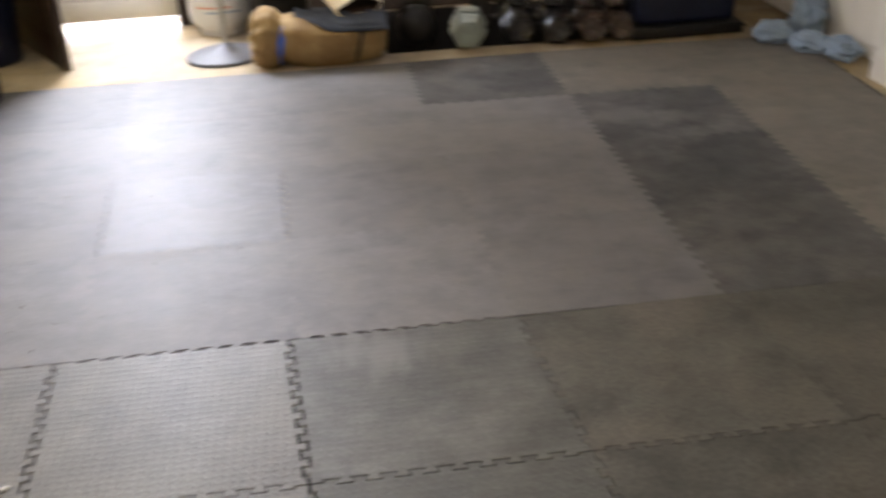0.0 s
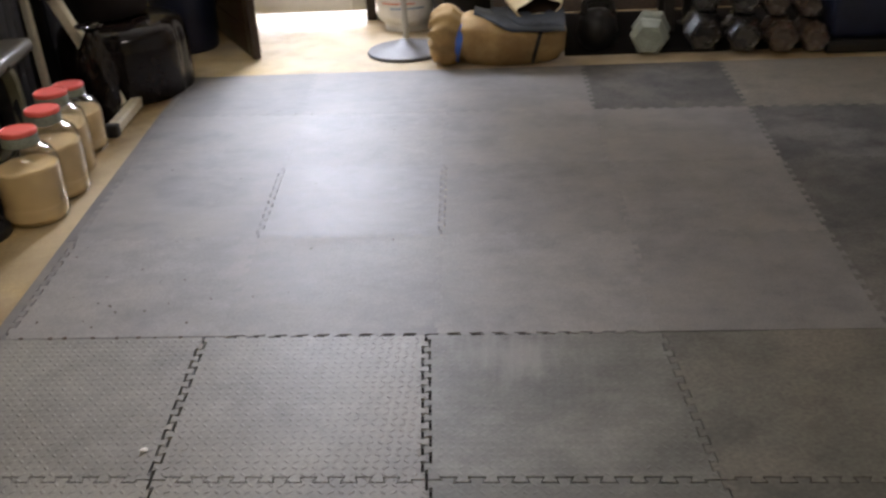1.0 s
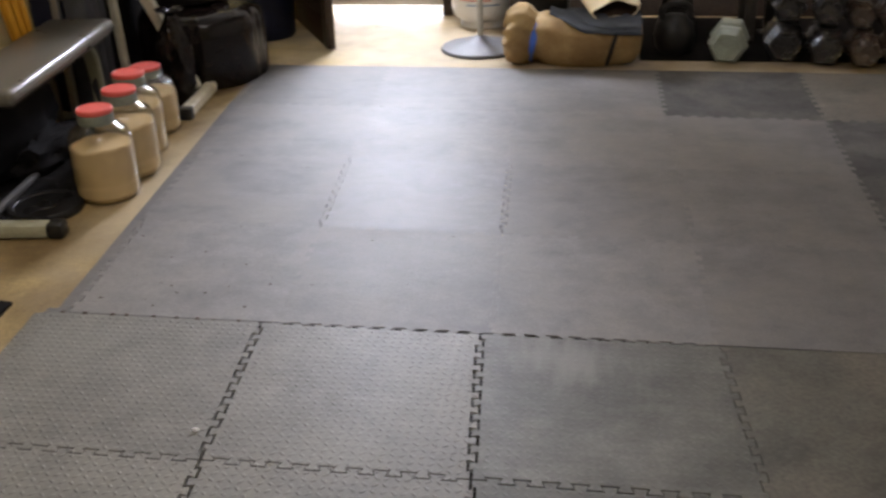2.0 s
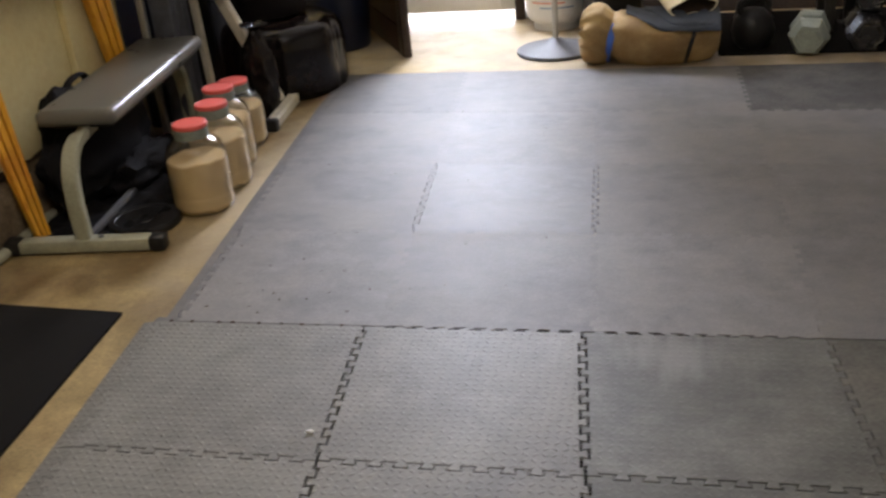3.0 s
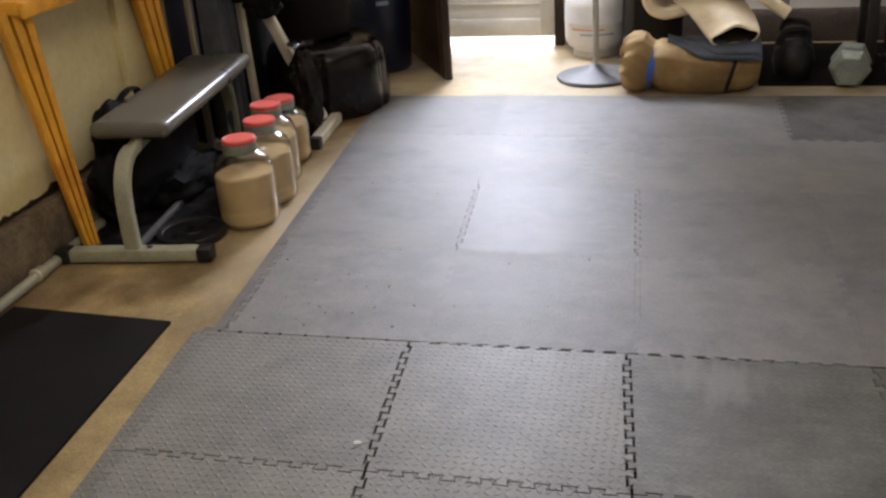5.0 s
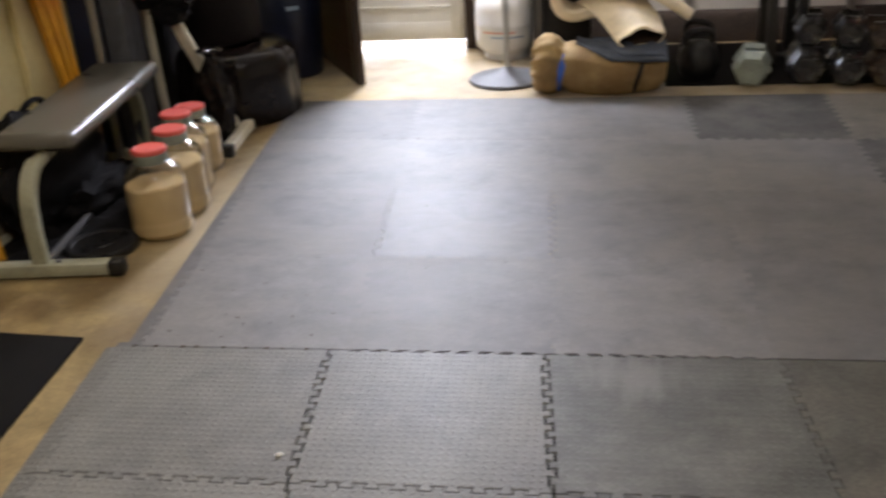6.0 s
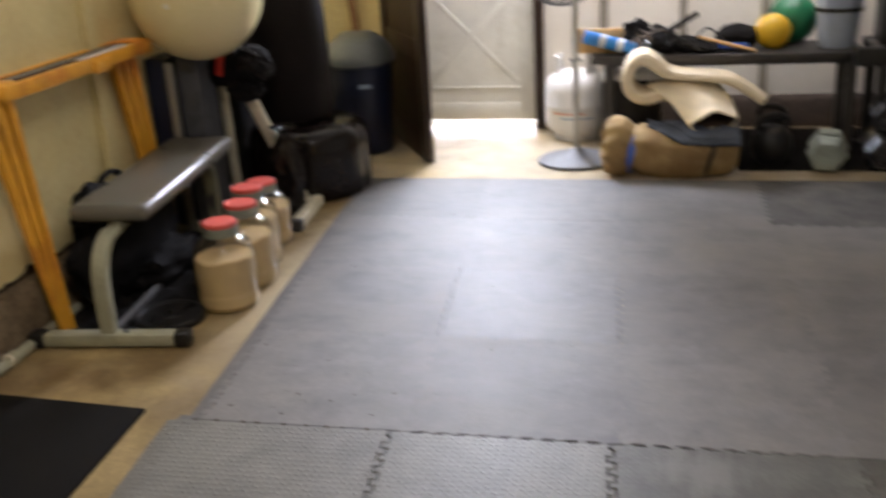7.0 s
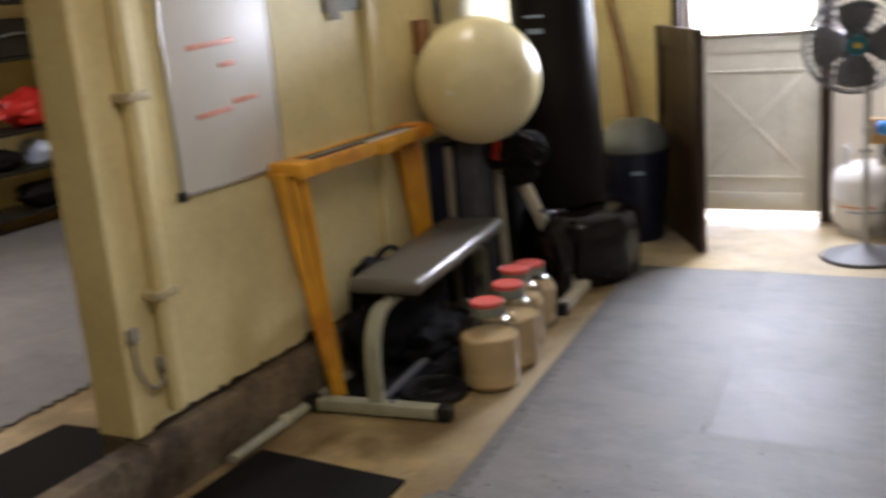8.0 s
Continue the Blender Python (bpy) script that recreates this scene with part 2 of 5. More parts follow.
CHARCOAL = material("charcoal_fabric", (0.07, 0.073, 0.082), 0.8, vary=0.25, scale=10, fine=300, bump=0.4)
NAVY = material("navy_plastic", (0.008, 0.012, 0.034), 0.42, vary=0.2, scale=8)
GREYLID = material("grey_plastic", (0.13, 0.14, 0.135), 0.3, vary=0.12, scale=7)
LIDRED = material("salmon_red_plastic", (0.74, 0.12, 0.095), 0.5, vary=0.08, scale=14, fine=200, bump=0.05)
POWDER = material("tan_powder", (0.64, 0.49, 0.285), 0.9, vary=0.08, scale=14, fine=260, bump=0.3)
BALL = material("pearl_cream_vinyl", (0.76, 0.67, 0.38), 0.26, vary=0.04, scale=3, fine=70, bump=0.05)
TANKWHITE = material("white_tank_paint", (0.72, 0.71, 0.68), 0.38, vary=0.06, scale=7, second=(0.50, 0.42, 0.34), second_amount=0.12)
FANGREY = material("dark_grey_metal", (0.12, 0.12, 0.125), 0.55, metal=0.0, vary=0.12, scale=9)
POLE = material("silver_grey_pole", (0.52, 0.52, 0.50), 0.35, metal=0.6, vary=0.08)
CANVAS = material("brown_canvas", (0.37, 0.25, 0.105), 0.85, vary=0.16, scale=9, fine=260, bump=0.45, second=(0.25, 0.15, 0.06), second_amount=0.3)
STRAP = material("blue_webbing", (0.06, 0.16, 0.62), 0.6, vary=0.12, scale=20, fine=300, bump=0.3)
SLATE = material("slate_blue_fabric", (0.075, 0.09, 0.12), 0.85, vary=0.2, scale=10, fine=280, bump=0.4)
CARPET = material("cream_carpet", (0.86, 0.74, 0.53), 0.95, vary=0.1, scale=10, fine=320, bump=0.6)
CARPETBACK = material("dark_carpet_backing", (0.06, 0.035, 0.022), 0.9, vary=0.2)
IRON = material("black_cast_iron", (0.020, 0.018, 0.017), 0.27, vary=0.25, scale=14, fine=120, bump=0.05, spec=1.0, rough_vary=0.04, coat=0.4)
IRONBROWN = material("rusty_brown_iron", (0.085, 0.06, 0.045), 0.27, vary=0.25, scale=14, fine=120, bump=0.05, spec=1.0, rough_vary=0.04, coat=0.4)
HEXGREY = material("grey_green_iron", (0.30, 0.34, 0.30), 0.38, vary=0.12, scale=14, fine=120, bump=0.12)
SHELFTOP = material("dark_worn_board", (0.05, 0.045, 0.04), 0.5, vary=0.25, scale=5, fine=70, bump=0.2)
YELLOW = material("yellow_rubber", (0.82, 0.50, 0.02), 0.4, vary=0.06)
GREEN = material("green_rubber", (0.010, 0.16, 0.065), 0.38, vary=0.1)
BUCKET = material("pale_blue_plastic", (0.47, 0.54, 0.67), 0.4, vary=0.08)
BLUEPLASTIC = material("bright_blue_plastic", (0.02, 0.22, 0.62), 0.35, vary=0.1)
PALEWOOD = material("pale_wood", (0.62, 0.38, 0.15), 0.55, vary=0.15, scale=6, fine=70, bump=0.15)
REDPLASTIC = material("red_plastic", (0.55, 0.025, 0.018), 0.4, vary=0.12)
BROWNWOOD = material("brown_wood", (0.26, 0.12, 0.045), 0.5, vary=0.2, scale=5, fine=60, bump=0.2)
BOARD = material("white_marker_board", (0.70, 0.68, 0.62), 0.5, vary=0.03, scale=4, fine=60, bump=0.02)
REDINK = material("faded_red_ink", (0.74, 0.34, 0.24), 0.5, vary=0.15, scale=30)
CLIP = material("dirty_cream_paint", (0.50, 0.42, 0.24), 0.6, vary=0.2, scale=9, fine=80, bump=0.2)
ALU = material("brushed_aluminium", (0.50, 0.50, 0.48), 0.35, metal=0.8, vary=0.06)
PALECLOTH = material("pale_blue_cloth", (0.30, 0.39, 0.50), 0.85, vary=0.15, scale=12, fine=200, bump=0.35)
WHITEPLASTIC = material("white_plastic", (0.76, 0.75, 0.71), 0.45, vary=0.05)
TEAL = material("teal_plastic", (0.02, 0.14, 0.17), 0.4, vary=0.1)
OLIVE = material("grey_green_print", (0.22, 0.24, 0.19), 0.5, vary=0.25, scale=12)


def clear_material(name, colour, rough, ior):
    """Thin clear sheet: light passes, and gloss follows Fresnel."""
    m = bpy.data.materials.new(name)
    m.use_nodes = True
    nt = m.node_tree
    nt.nodes.remove(nt.nodes["Principled BSDF"])
    fres, thru, gloss, mix = (nt.nodes.new(k) for k in ("ShaderNodeLayerWeight", "ShaderNodeBsdfTransparent", "ShaderNodeBsdfGlossy", "ShaderNodeMixShader"))
    gloss.inputs["Roughness"].default_value = rough
    thru.inputs["Color"].default_value = (*colour, 1)
    edge = math_node(nt, "ADD", math_node(nt, "MULTIPLY", math_node(nt, "POWER", fres.outputs["Facing"], 4.0), 0.6), (ior - 1) ** 2 / (ior + 1) ** 2)
    nt.links.new(edge, mix.inputs[0])
    nt.links.new(thru.outputs[0], mix.inputs[1])
    nt.links.new(gloss.outputs[0], mix.inputs[2])
    nt.links.new(mix.outputs[0], nt.nodes["Material Output"].inputs[0])
    return m


def glow_material(name, colour, strength):
    m = bpy.data.materials.new(name)
    m.use_nodes = True
    b = m.node_tree.nodes["Principled BSDF"]
    b.inputs["Base Color"].default_value = (*colour, 1)
    b.inputs["Emission Color"].default_value, b.inputs["Emission Strength"].default_value = (*colour, 1), strength
    return m


CLEAR = clear_material("clear_plastic", (0.95, 0.94, 0.90), 0.10, 1.5)
PANE = clear_material("window_glass", (0.97, 0.98, 0.98), 0.02, 1.45)
OUTSIDE = glow_material("bright_outdoors", (1.0, 0.99, 0.93), 4.0)
TUBE = glow_material("lamp_diffuser", (1.0, 0.96, 0.90), 4.0)


# ---- mesh helpers ----
def mesh_object(name, bm, mat, smooth=38):
    bmesh.ops.recalc_face_normals(bm, faces=bm.faces[:])
    me = bpy.data.meshes.new(name)
    bm.to_mesh(me)
    bm.free()
    if smooth:
        me.shade_smooth()
        me.set_sharp_from_angle(angle=radians(smooth))
    me.materials.append(mat)
    return new(name, me)


def part(name, bm, mat, parent, label="", smooth=38):
    ob = mesh_object(name, bm, mat, smooth)
    ob.parent = parent
    if label:
        ob["label"] = label
    return ob


def thing(name, m, label, category, group="", kind=""):
    ob = new(name)
    ob.matrix_basis = m
    ob.empty_display_size = 0.05
    return tagged(ob, label, category, group, kind)


def box(bm, centre, size, bevel=0.004, turn=None, seg=2):
    made = bmesh.ops.create_cube(bm, size=1.0)["verts"]
    m = Matrix.Translation(centre) @ (turn or Matrix.Identity(4)) @ Matrix.Diagonal((*size, 1))
    bmesh.ops.transform(bm, matrix=m, verts=made)
    if bevel:
        edges = list({e for v in made for e in v.link_edges})
        bmesh.ops.bevel(bm, geom=edges, offset=min(bevel, min(size) * 0.45), segments=seg, affect="EDGES", profile=0.5)
    return bm


def new_box(centre, size, bevel=0.004, turn=None, seg=2):
    return box(bmesh.new(), centre, size, bevel, turn, seg)


def span(bm, lo, hi, bevel=0.0):
    return box(bm, [(a + b) / 2 for a, b in zip(lo, hi)], [b - a for a, b in zip(lo, hi)], bevel)


def lathe(bm, profile, seg=32, m=None, squash=(1, 1)):
    """Turns a profile of (radius, height) about z; ends at radius zero close."""
    rings = []
    for r, z in profile:
        if r <= 1e-6:
            rings.append([bm.verts.new((0, 0, z))])
        else:
            rings.append([bm.verts.new((r * squash[0] * math.cos(2 * math.pi * k / seg), r * squash[1] * math.sin(2 * math.pi * k / seg), z)) for k in range(seg)])
    for a, b in zip(rings, rings[1:]):
        for k in range(seg):
            j = (k + 1) % seg
            if len(a) == 1 and len(b) == 1:
                continue
            if len(a) == 1:
                bm.faces.new((a[0], b[k], b[j]))
            elif len(b) == 1:
                bm.faces.new((a[k], a[j], b[0]))
            else:
                bm.faces.new((a[k], a[j], b[j], b[k]))
    if m is not None:
        bmesh.ops.transform(bm, matrix=m, verts=[v for ring in rings for v in ring])
    return bm


def along(p0, p1):
    """The pose whose z axis runs from p0 to p1."""
    d = Vector(p1) - Vector(p0)
    return Matrix.Translation(p0) @ d.to_track_quat("Z", "Y").to_matrix().to_4x4()


def rod(bm, p0, p1, r, r1=None, seg=14):
    n = (Vector(p1) - Vector(p0)).length
    r1 = r if r1 is None else r1
    e = min(r, r1) * 0.18
    return lathe(bm, [(0, 0), (r - e, 0), (r, e), (r1, n - e), (r1 - e, n), (0, n)], seg, along(p0, p1))


def sweep(bm, points, section, closed=True, caps=True, flat_up=(0, 0, 1)):
    """Sweeps a closed section of (side, up) points along a path."""
    pts = [Vector(p) for p in points]
    rings = []
    for i, p in enumerate(pts):
        d = (pts[min(i + 1, len(pts) - 1)] - pts[max(i - 1, 0)]).normalized()
        side = d.cross(Vector(flat_up))
        side = side.normalized() if side.length > 1e-4 else Vector((1, 0, 0))
        up = side.cross(d).normalized()
        sec = section(i / (len(pts) - 1)) if callable(section) else section
        rings.append([bm.verts.new(p + side * a + up * b) for a, b in sec])
    n = len(rings[0])
    for a, b in zip(rings, rings[1:]):
        for k in range(n):
            j = (k + 1) % n
            bm.faces.new((a[k], a[j], b[j], b[k]))
    if caps:
        bm.faces.new(rings[0])
        bm.faces.new(rings[-1][::-1])
    return bm


def oval(a, b, n=12):
    return [(a * math.cos(2 * math.pi * k / n), b * math.sin(2 * math.pi * k / n)) for k in range(n)]


def rect(a, b, c=0.004):
    a, b = a / 2, b / 2
    return [(-a + c, -b), (a - c, -b), (a, -b + c), (a, b - c), (a - c, b), (-a + c, b), (-a, b - c), (-a, -b + c)]


def curve_points(ctrl, n=24):
    """A smooth path through control points."""
    p = [Vector(c) for c in ctrl]
    p = [2 * p[0] - p[1]] + p + [2 * p[-1] - p[-2]]
    out = []
    for i in range(1, len(p) - 2):
        for k in range(n // (len(p) - 3)):
            t = k / (n // (len(p) - 3))
            a, b, c, d = p[i - 1], p[i], p[i + 1], p[i + 2]
            out.append(0.5 * (2 * b + (c - a) * t + (2 * a - 5 * b + 4 * c - d) * t * t + (3 * b - a - 3 * c + d) * t ** 3))
    out.append(p[-2])
    return out


def blob(bm, centre, radii, rough=0.12, seed=0, freq=2.0, sub=4, flat=0.0):
    """A soft lump, crumpled by noise, with a flattened foot."""
    made = bmesh.ops.create_icosphere(bm, subdivisions=sub, radius=1.0)["verts"]
    for v in made:
        n = v.co.normalized()
        k = 1 + rough * noise.noise(n * freq + Vector((seed * 7.3, seed, 0))) + rough * 0.45 * noise.noise(n * freq * 3.1 + Vector((seed, 3, 1)))
        p = n * k
        p.z = max(p.z, -1 + flat)
        v.co = Vector((p.x * radii[0], p.y * radii[1], p.z * radii[2])) + Vector(centre)
    return bm


def setting(name, bm, mat, label, category, smooth=0):
    return tagged(mesh_object(name, bm, mat, smooth), label, category, kind="structure")


# ---- large structure ----
WX, YB, XR, YS, XW, ZC = -1.50, 3.65, 3.28, -4.6, -6.2, 2.55
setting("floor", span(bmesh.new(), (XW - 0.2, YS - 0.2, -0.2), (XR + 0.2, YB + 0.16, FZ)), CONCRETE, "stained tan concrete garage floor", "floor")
setting("ground", span(bmesh.new(), (-60, YB + 0.165, -0.25), (60, 90, -0.02)), GROUT, "pale paving outside the door", "ground")
setting("backdrop", span(bmesh.new(), (-9, 12.0, -0.3), (9, 12.1, 6)), OUTSIDE, "bright daylight beyond the door window", "backdrop")
DX0, DX1, DTOP = -0.82, -0.05, 2.02
setting("wall_north", span(bmesh.new(), (XW - 0.12, YB, FZ), (DX0 - 0.05, YB + 0.15, ZC)), WALL, "cream painted plaster wall beside the door", "wall")
setting("wall_northeast", span(bmesh.new(), (DX1 + 0.06, YB, FZ), (XR + 0.12, YB + 0.15, ZC)), WALL_WHITE, "white painted board wall behind the shelf", "wall")
setting("wall_over_door", span(bmesh.new(), (DX0 - 0.05, YB, DTOP + 0.06), (DX1 + 0.06, YB + 0.15, ZC)), WALL, "cream wall above the door", "wall")
setting("wall_partition", span(bmesh.new(), (WX - 0.13, -0.26, 0.20), (WX, YB, ZC)), WALL, "cream painted plaster partition wall, scuffed", "wall")
setting("wall_east", span(bmesh.new(), (XR, YS, FZ), (XR + 0.12, YB, ZC)), WALL_WHITE, "white painted wall", "wall")
setting("wall_south", span(bmesh.new(), (XW, YS - 0.12, FZ), (XR, YS, ZC)), WALL, "plain cream wall", "wall")
setting("wall_west", span(bmesh.new(), (XW - 0.12, YS, FZ), (XW, YB, ZC)), WALL, "plain cream wall of the next bay", "wall")
setting("ceiling", span(bmesh.new(), (XW - 0.12, YS - 0.12, ZC), (XR + 0.12, YB + 0.15, ZC + 0.1)), CEILING, "pale board ceiling", "ceiling")


def rough_curb(bm, p0, p1, w, h, seed):
    """A cast curb with a worn, crumbling upper edge."""
    n = 60
    a, b = Vector(p0), Vector(p1)
    side = (b - a).normalized().cross(Vector((0, 0, 1)))
    rows = []
    for i in range(n + 1):
        p = a.lerp(b, i / n)
        q = noise.noise(Vector((i * 0.37 + seed, seed, 0)))
        s = max(0.0, noise.noise(Vector((i * 0.8 + seed, 4, 2)))) * 0.03
        rows.append([bm.verts.new(p + side * sd + Vector((0, 0, z))) for sd, z in
                     ((0.002 * q, 0), (0.004 * q, h - 0.035 - s), (-0.012 - s * 0.7, h - 0.01 + 0.006 * q), (-w, h), (-w, 0))])
    for r, t in zip(rows, rows[1:]):
        for k in range(4):
            bm.faces.new((r[k], r[k + 1], t[k + 1], t[k]))
    bm.faces.new(rows[0])
    bm.faces.new(rows[-1][::-1])
    return bm


setting("curb_south", rough_curb(bmesh.new(), (-1.435, -1.3, FZ), (-1.435, -0.332, FZ), 0.085, 0.205, 6), CURB, "rough low concrete curb past the end of the wall", "curb", 30)
setting("curb_partition", rough_curb(bmesh.new(), (-1.435, -0.33, FZ), (-1.435, YB - 0.002, FZ), 0.20, 0.212, 3), CURB, "rough crumbling concrete curb under the wall", "curb", 30)
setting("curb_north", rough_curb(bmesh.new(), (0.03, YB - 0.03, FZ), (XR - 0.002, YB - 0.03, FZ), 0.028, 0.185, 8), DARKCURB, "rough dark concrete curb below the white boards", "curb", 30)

def crumbled_joint(bm, y0, y1):
    """Broken plaster edge that shows brown above the curb."""
    n, rows = 150, []
    for i in range(n + 1):
        y = y0 + (y1 - y0) * i / n
        h = max(0.0, 0.012 + 0.03 * noise.noise(Vector((y * 9, 1, 5))) + 0.016 * noise.noise(Vector((y * 31, 2, 5))))
        rows.append([bm.verts.new((WX + dx, y, z)) for dx, z in ((0.0, 0.199), (0.005, 0.199), (0.005, 0.2005 + h), (0.0, 0.2005 + h))])
    for a, b in zip(rows, rows[1:]):
        for k in range(3):
            bm.faces.new((a[k], a[k + 1], b[k + 1], b[k]))
    return bm


setting("broken_plaster_edge", crumbled_joint(bmesh.new(), -0.255, 3.6), DARKWOOD, "dark crumbled plaster edge above the curb", "trim")
# battens on the white board wall
for bx in (0.36, 0.81, 1.26, 1.71, 2.16, 2.61, 3.06):
    setting("trim", span(bmesh.new(), (bx - 0.022, YB - 0.022, 0.15), (bx + 0.022, YB - 0.001, ZC), 0.003), BATTEN, "grey wooden batten on white boards", "trim")
# post and pipe at the open end of the partition
post = setting("partition_post", span(bmesh.new(), (WX - 0.15, -0.328, 0.20), (WX + 0.012, -0.261, ZC - 0.001), 0.006), WALL, "cream painted end post of the partition", "post")


# ---- door ----
def door():
    d = thing("door_1", pose((DX0 + DX1) / 2, YB + 0.05, FZ), "weathered white garden door, closed, with bright glazed top", "door", kind="structure")
    w = DX1 - DX0
    part("door_leaf", span(bmesh.new(), (-w / 2, -0.012, 0.042), (w / 2, 0.02, 1.06)), DOORWHITE, d, smooth=0)
    for lo, hi in (((-w / 2, 0.045), (-w / 2 + 0.09, 1.06)), ((w / 2 - 0.09, 0.045), (w / 2, 1.06))):
        part("stile", span(bmesh.new(), (lo[0], -0.026, lo[1]), (hi[0], -0.0125, hi[1]), 0.004), DOORWHITE, d)
    for z0, z1 in ((0.047, 0.15), (0.235, 0.25), (0.86, 0.872), (0.975, 1.058)):
        part("rail", span(bmesh.new(), (-w / 2 + 0.0905, -0.019, z0), (w / 2 - 0.0905, -0.0125, z1), 0.004), DOORWHITE, d)
    x0, z0, z1 = w / 2 - 0.10, 0.26, 0.85
    for s in (-1, 1):
        ln = math.hypot(2 * x0, z1 - z0)
        ang = math.atan2(z1 - z0, 2 * x0) * s
        part("brace", new_box((0, -0.0132 - 0.0012 * (s > 0), (z0 + z1) / 2), (ln * 0.94, 0.0016, 0.03), 0.0007, Matrix.Rotation(-ang, 4, "Y")), DOORWHITE, d)
    for x in (-w / 2, w / 2 - 0.045):
        part("window_frame", span(bmesh.new(), (x, -0.018, 1.085), (x + 0.045, 0.02, 2.0), 0.004), DOORWHITE, d)
    part("window_frame", span(bmesh.new(), (-w / 2 + 0.046, -0.018, 1.955), (w / 2 - 0.046, 0.02, 2.0), 0.004), DOORWHITE, d)
    part("window_sill", span(bmesh.new(), (-w / 2, -0.035, 1.061), (w / 2, 0.02, 1.084), 0.005), BATTEN, d, "grey-green weathered sill")
    pane = part("pane", span(bmesh.new(), (-w / 2 + 0.046, 0.0, 1.085), (w / 2 - 0.046, 0.005, 1.954)), PANE, d, smooth=0)
    knob = bmesh.new()
    lathe(knob, [(0, 0), (0.026, 0), (0.026, 0.006), (0.01, 0.01), (0.01, 0.035), (0.024, 0.045), (0.027, 0.058), (0.018, 0.068), (0, 0.07)], 20, pose(-w / 2 + 0.07, -0.026, 0.90, 90))
    part("door_handle", knob, FANGREY, d, "dark metal knob")
    return d


door()
for x0, x1 in ((DX0 - 0.05, DX0 - 0.004), (DX1 + 0.004, DX1 + 0.06)):
    setting("door_jamb", span(bmesh.new(), (x0, YB - 0.05, FZ), (x1, YB + 0.15, DTOP + 0.06), 0.004), DARKWOOD, "dark brown wooden door jamb", "door jamb")
setting("door_head", span(bmesh.new(), (DX0 - 0.003, YB - 0.05, DTOP), (DX1 + 0.003, YB + 0.15, DTOP + 0.06), 0.004), DARKWOOD, "dark brown wooden door head", "door jamb")


def half_door():
    """The dark lower leaf that stands open into the room."""
    a, b = Vector((-0.508, 2.825, FZ)), Vector((-0.925, 3.57, FZ))
    d = b - a
    h = thing("half_door", Matrix.Translation(a) @ Matrix.Rotation(math.atan2(d.y, d.x), 4, "Z"), "dark brown wooden half door, standing open into the room", "door")
    ln = d.length
    part("leaf", span(bmesh.new(), (0, -0.004, 0.006), (ln, 0.026, 1.165), 0.004), DARKWOOD, h)
    for x0, x1 in ((0.0, 0.1), (ln - 0.1, ln)):
        part("stile", span(bmesh.new(), (x0, 0.0265, 0.006), (x1, 0.038, 1.165), 0.004), DARKWOOD, h)
    for z0, z1 in ((0.006, 0.16), (0.55, 0.66), (1.05, 1.165)):
        part("rail", span(bmesh.new(), (0.1005, 0.0265, z0), (ln - 0.1005, 0.036, z1), 0.004), DARKWOOD, h)
    for z in (0.2, 0.95):
        hb = bmesh.new()
        rod(hb, (ln + 0.004, 0.02, z), (ln + 0.004, 0.02, z + 0.09), 0.007)
        part("hinge", hb, FANGREY, h, "dark steel hinge")


half_door()


# ---- fixtures on the partition ----
def conduit():
    c = thing("wall_pipe", pose(WX + 0.03, -0.16, 0), "cream painted pipe clipped upright to the wall", "pipe")
    bm = bmesh.new()
    rod(bm, (0, 0, 0.24), (0, 0, ZC - 0.004), 0.027, seg=18)
    part("pipe", bm, WALL, c)
    for z in (0.62, 1.22):
        b2 = bmesh.new()
        box(b2, (0.0, 0, z), (0.062, 0.10, 0.028), 0.005)
        part("clip", b2, CLIP, c, "dirty cream-painted pipe clip")
    o = thing("wall_cable", pose(WX + 0.012, -0.28, 0), "grey cable looping between two small wall boxes", "cable")
    bm = bmesh.new()
    sweep(bm, curve_points([(0.006, -0.01, 0.50), (0.008, -0.01, 0.42), (0.008, 0.03, 0.345), (0.008, 0.08, 0.34), (0.008, 0.105, 0.385)], 28), oval(0.006, 0.006, 8))
    part("cable", bm, BATTEN, o)
    for y, z in ((-0.01, 0.525), (0.105, 0.40)):
        part("junction_box", new_box((0.004, y, z), (0.026, 0.045, 0.045), 0.005), BATTEN, o)


conduit()


def whiteboard():
    b = thing("whiteboard", pose(WX + 0.002, 0.292, 0.885), "white marker board with faded red writing, aluminium frame", "whiteboard")
    part("board", span(bmesh.new(), (0, -0.265, 0.0), (0.012, 0.265, 0.90), 0.002), BOARD, b)
    for lo, hi in (((0, -0.273, -0.009), (0.015, 0.273, 0.0)), ((0, -0.273, 0.90), (0.015, 0.273, 0.909)), ((0, -0.273, 0.0005), (0.015, -0.2655, 0.8995)), ((0, 0.2655, 0.0005), (0.015, 0.273, 0.8995))):
        part("frame_bar", span(bmesh.new(), lo, hi, 0.003), ALU, b)
    for y in (-0.277, 0.277):
        part("corner_cap", span(bmesh.new(), (0.0, y - 0.016, -0.018), (0.022, y + 0.016, 0.012), 0.004), BLACK, b)
    # unreadable writing as plain strokes
    for y0, y1, z in ((-0.17, 0.07, 0.455), (-0.02, 0.06, 0.385), (-0.16, 0.02, 0.235), (0.03, 0.16, 0.262), (-0.22, -0.10, 0.615)):
        part("writing_bar", new_box((0.0135, (y0 + y1) / 2, z), (0.002, y1 - y0, 0.018), 0.0005, Matrix.Rotation(radians(3), 4, "X")), REDINK, b)


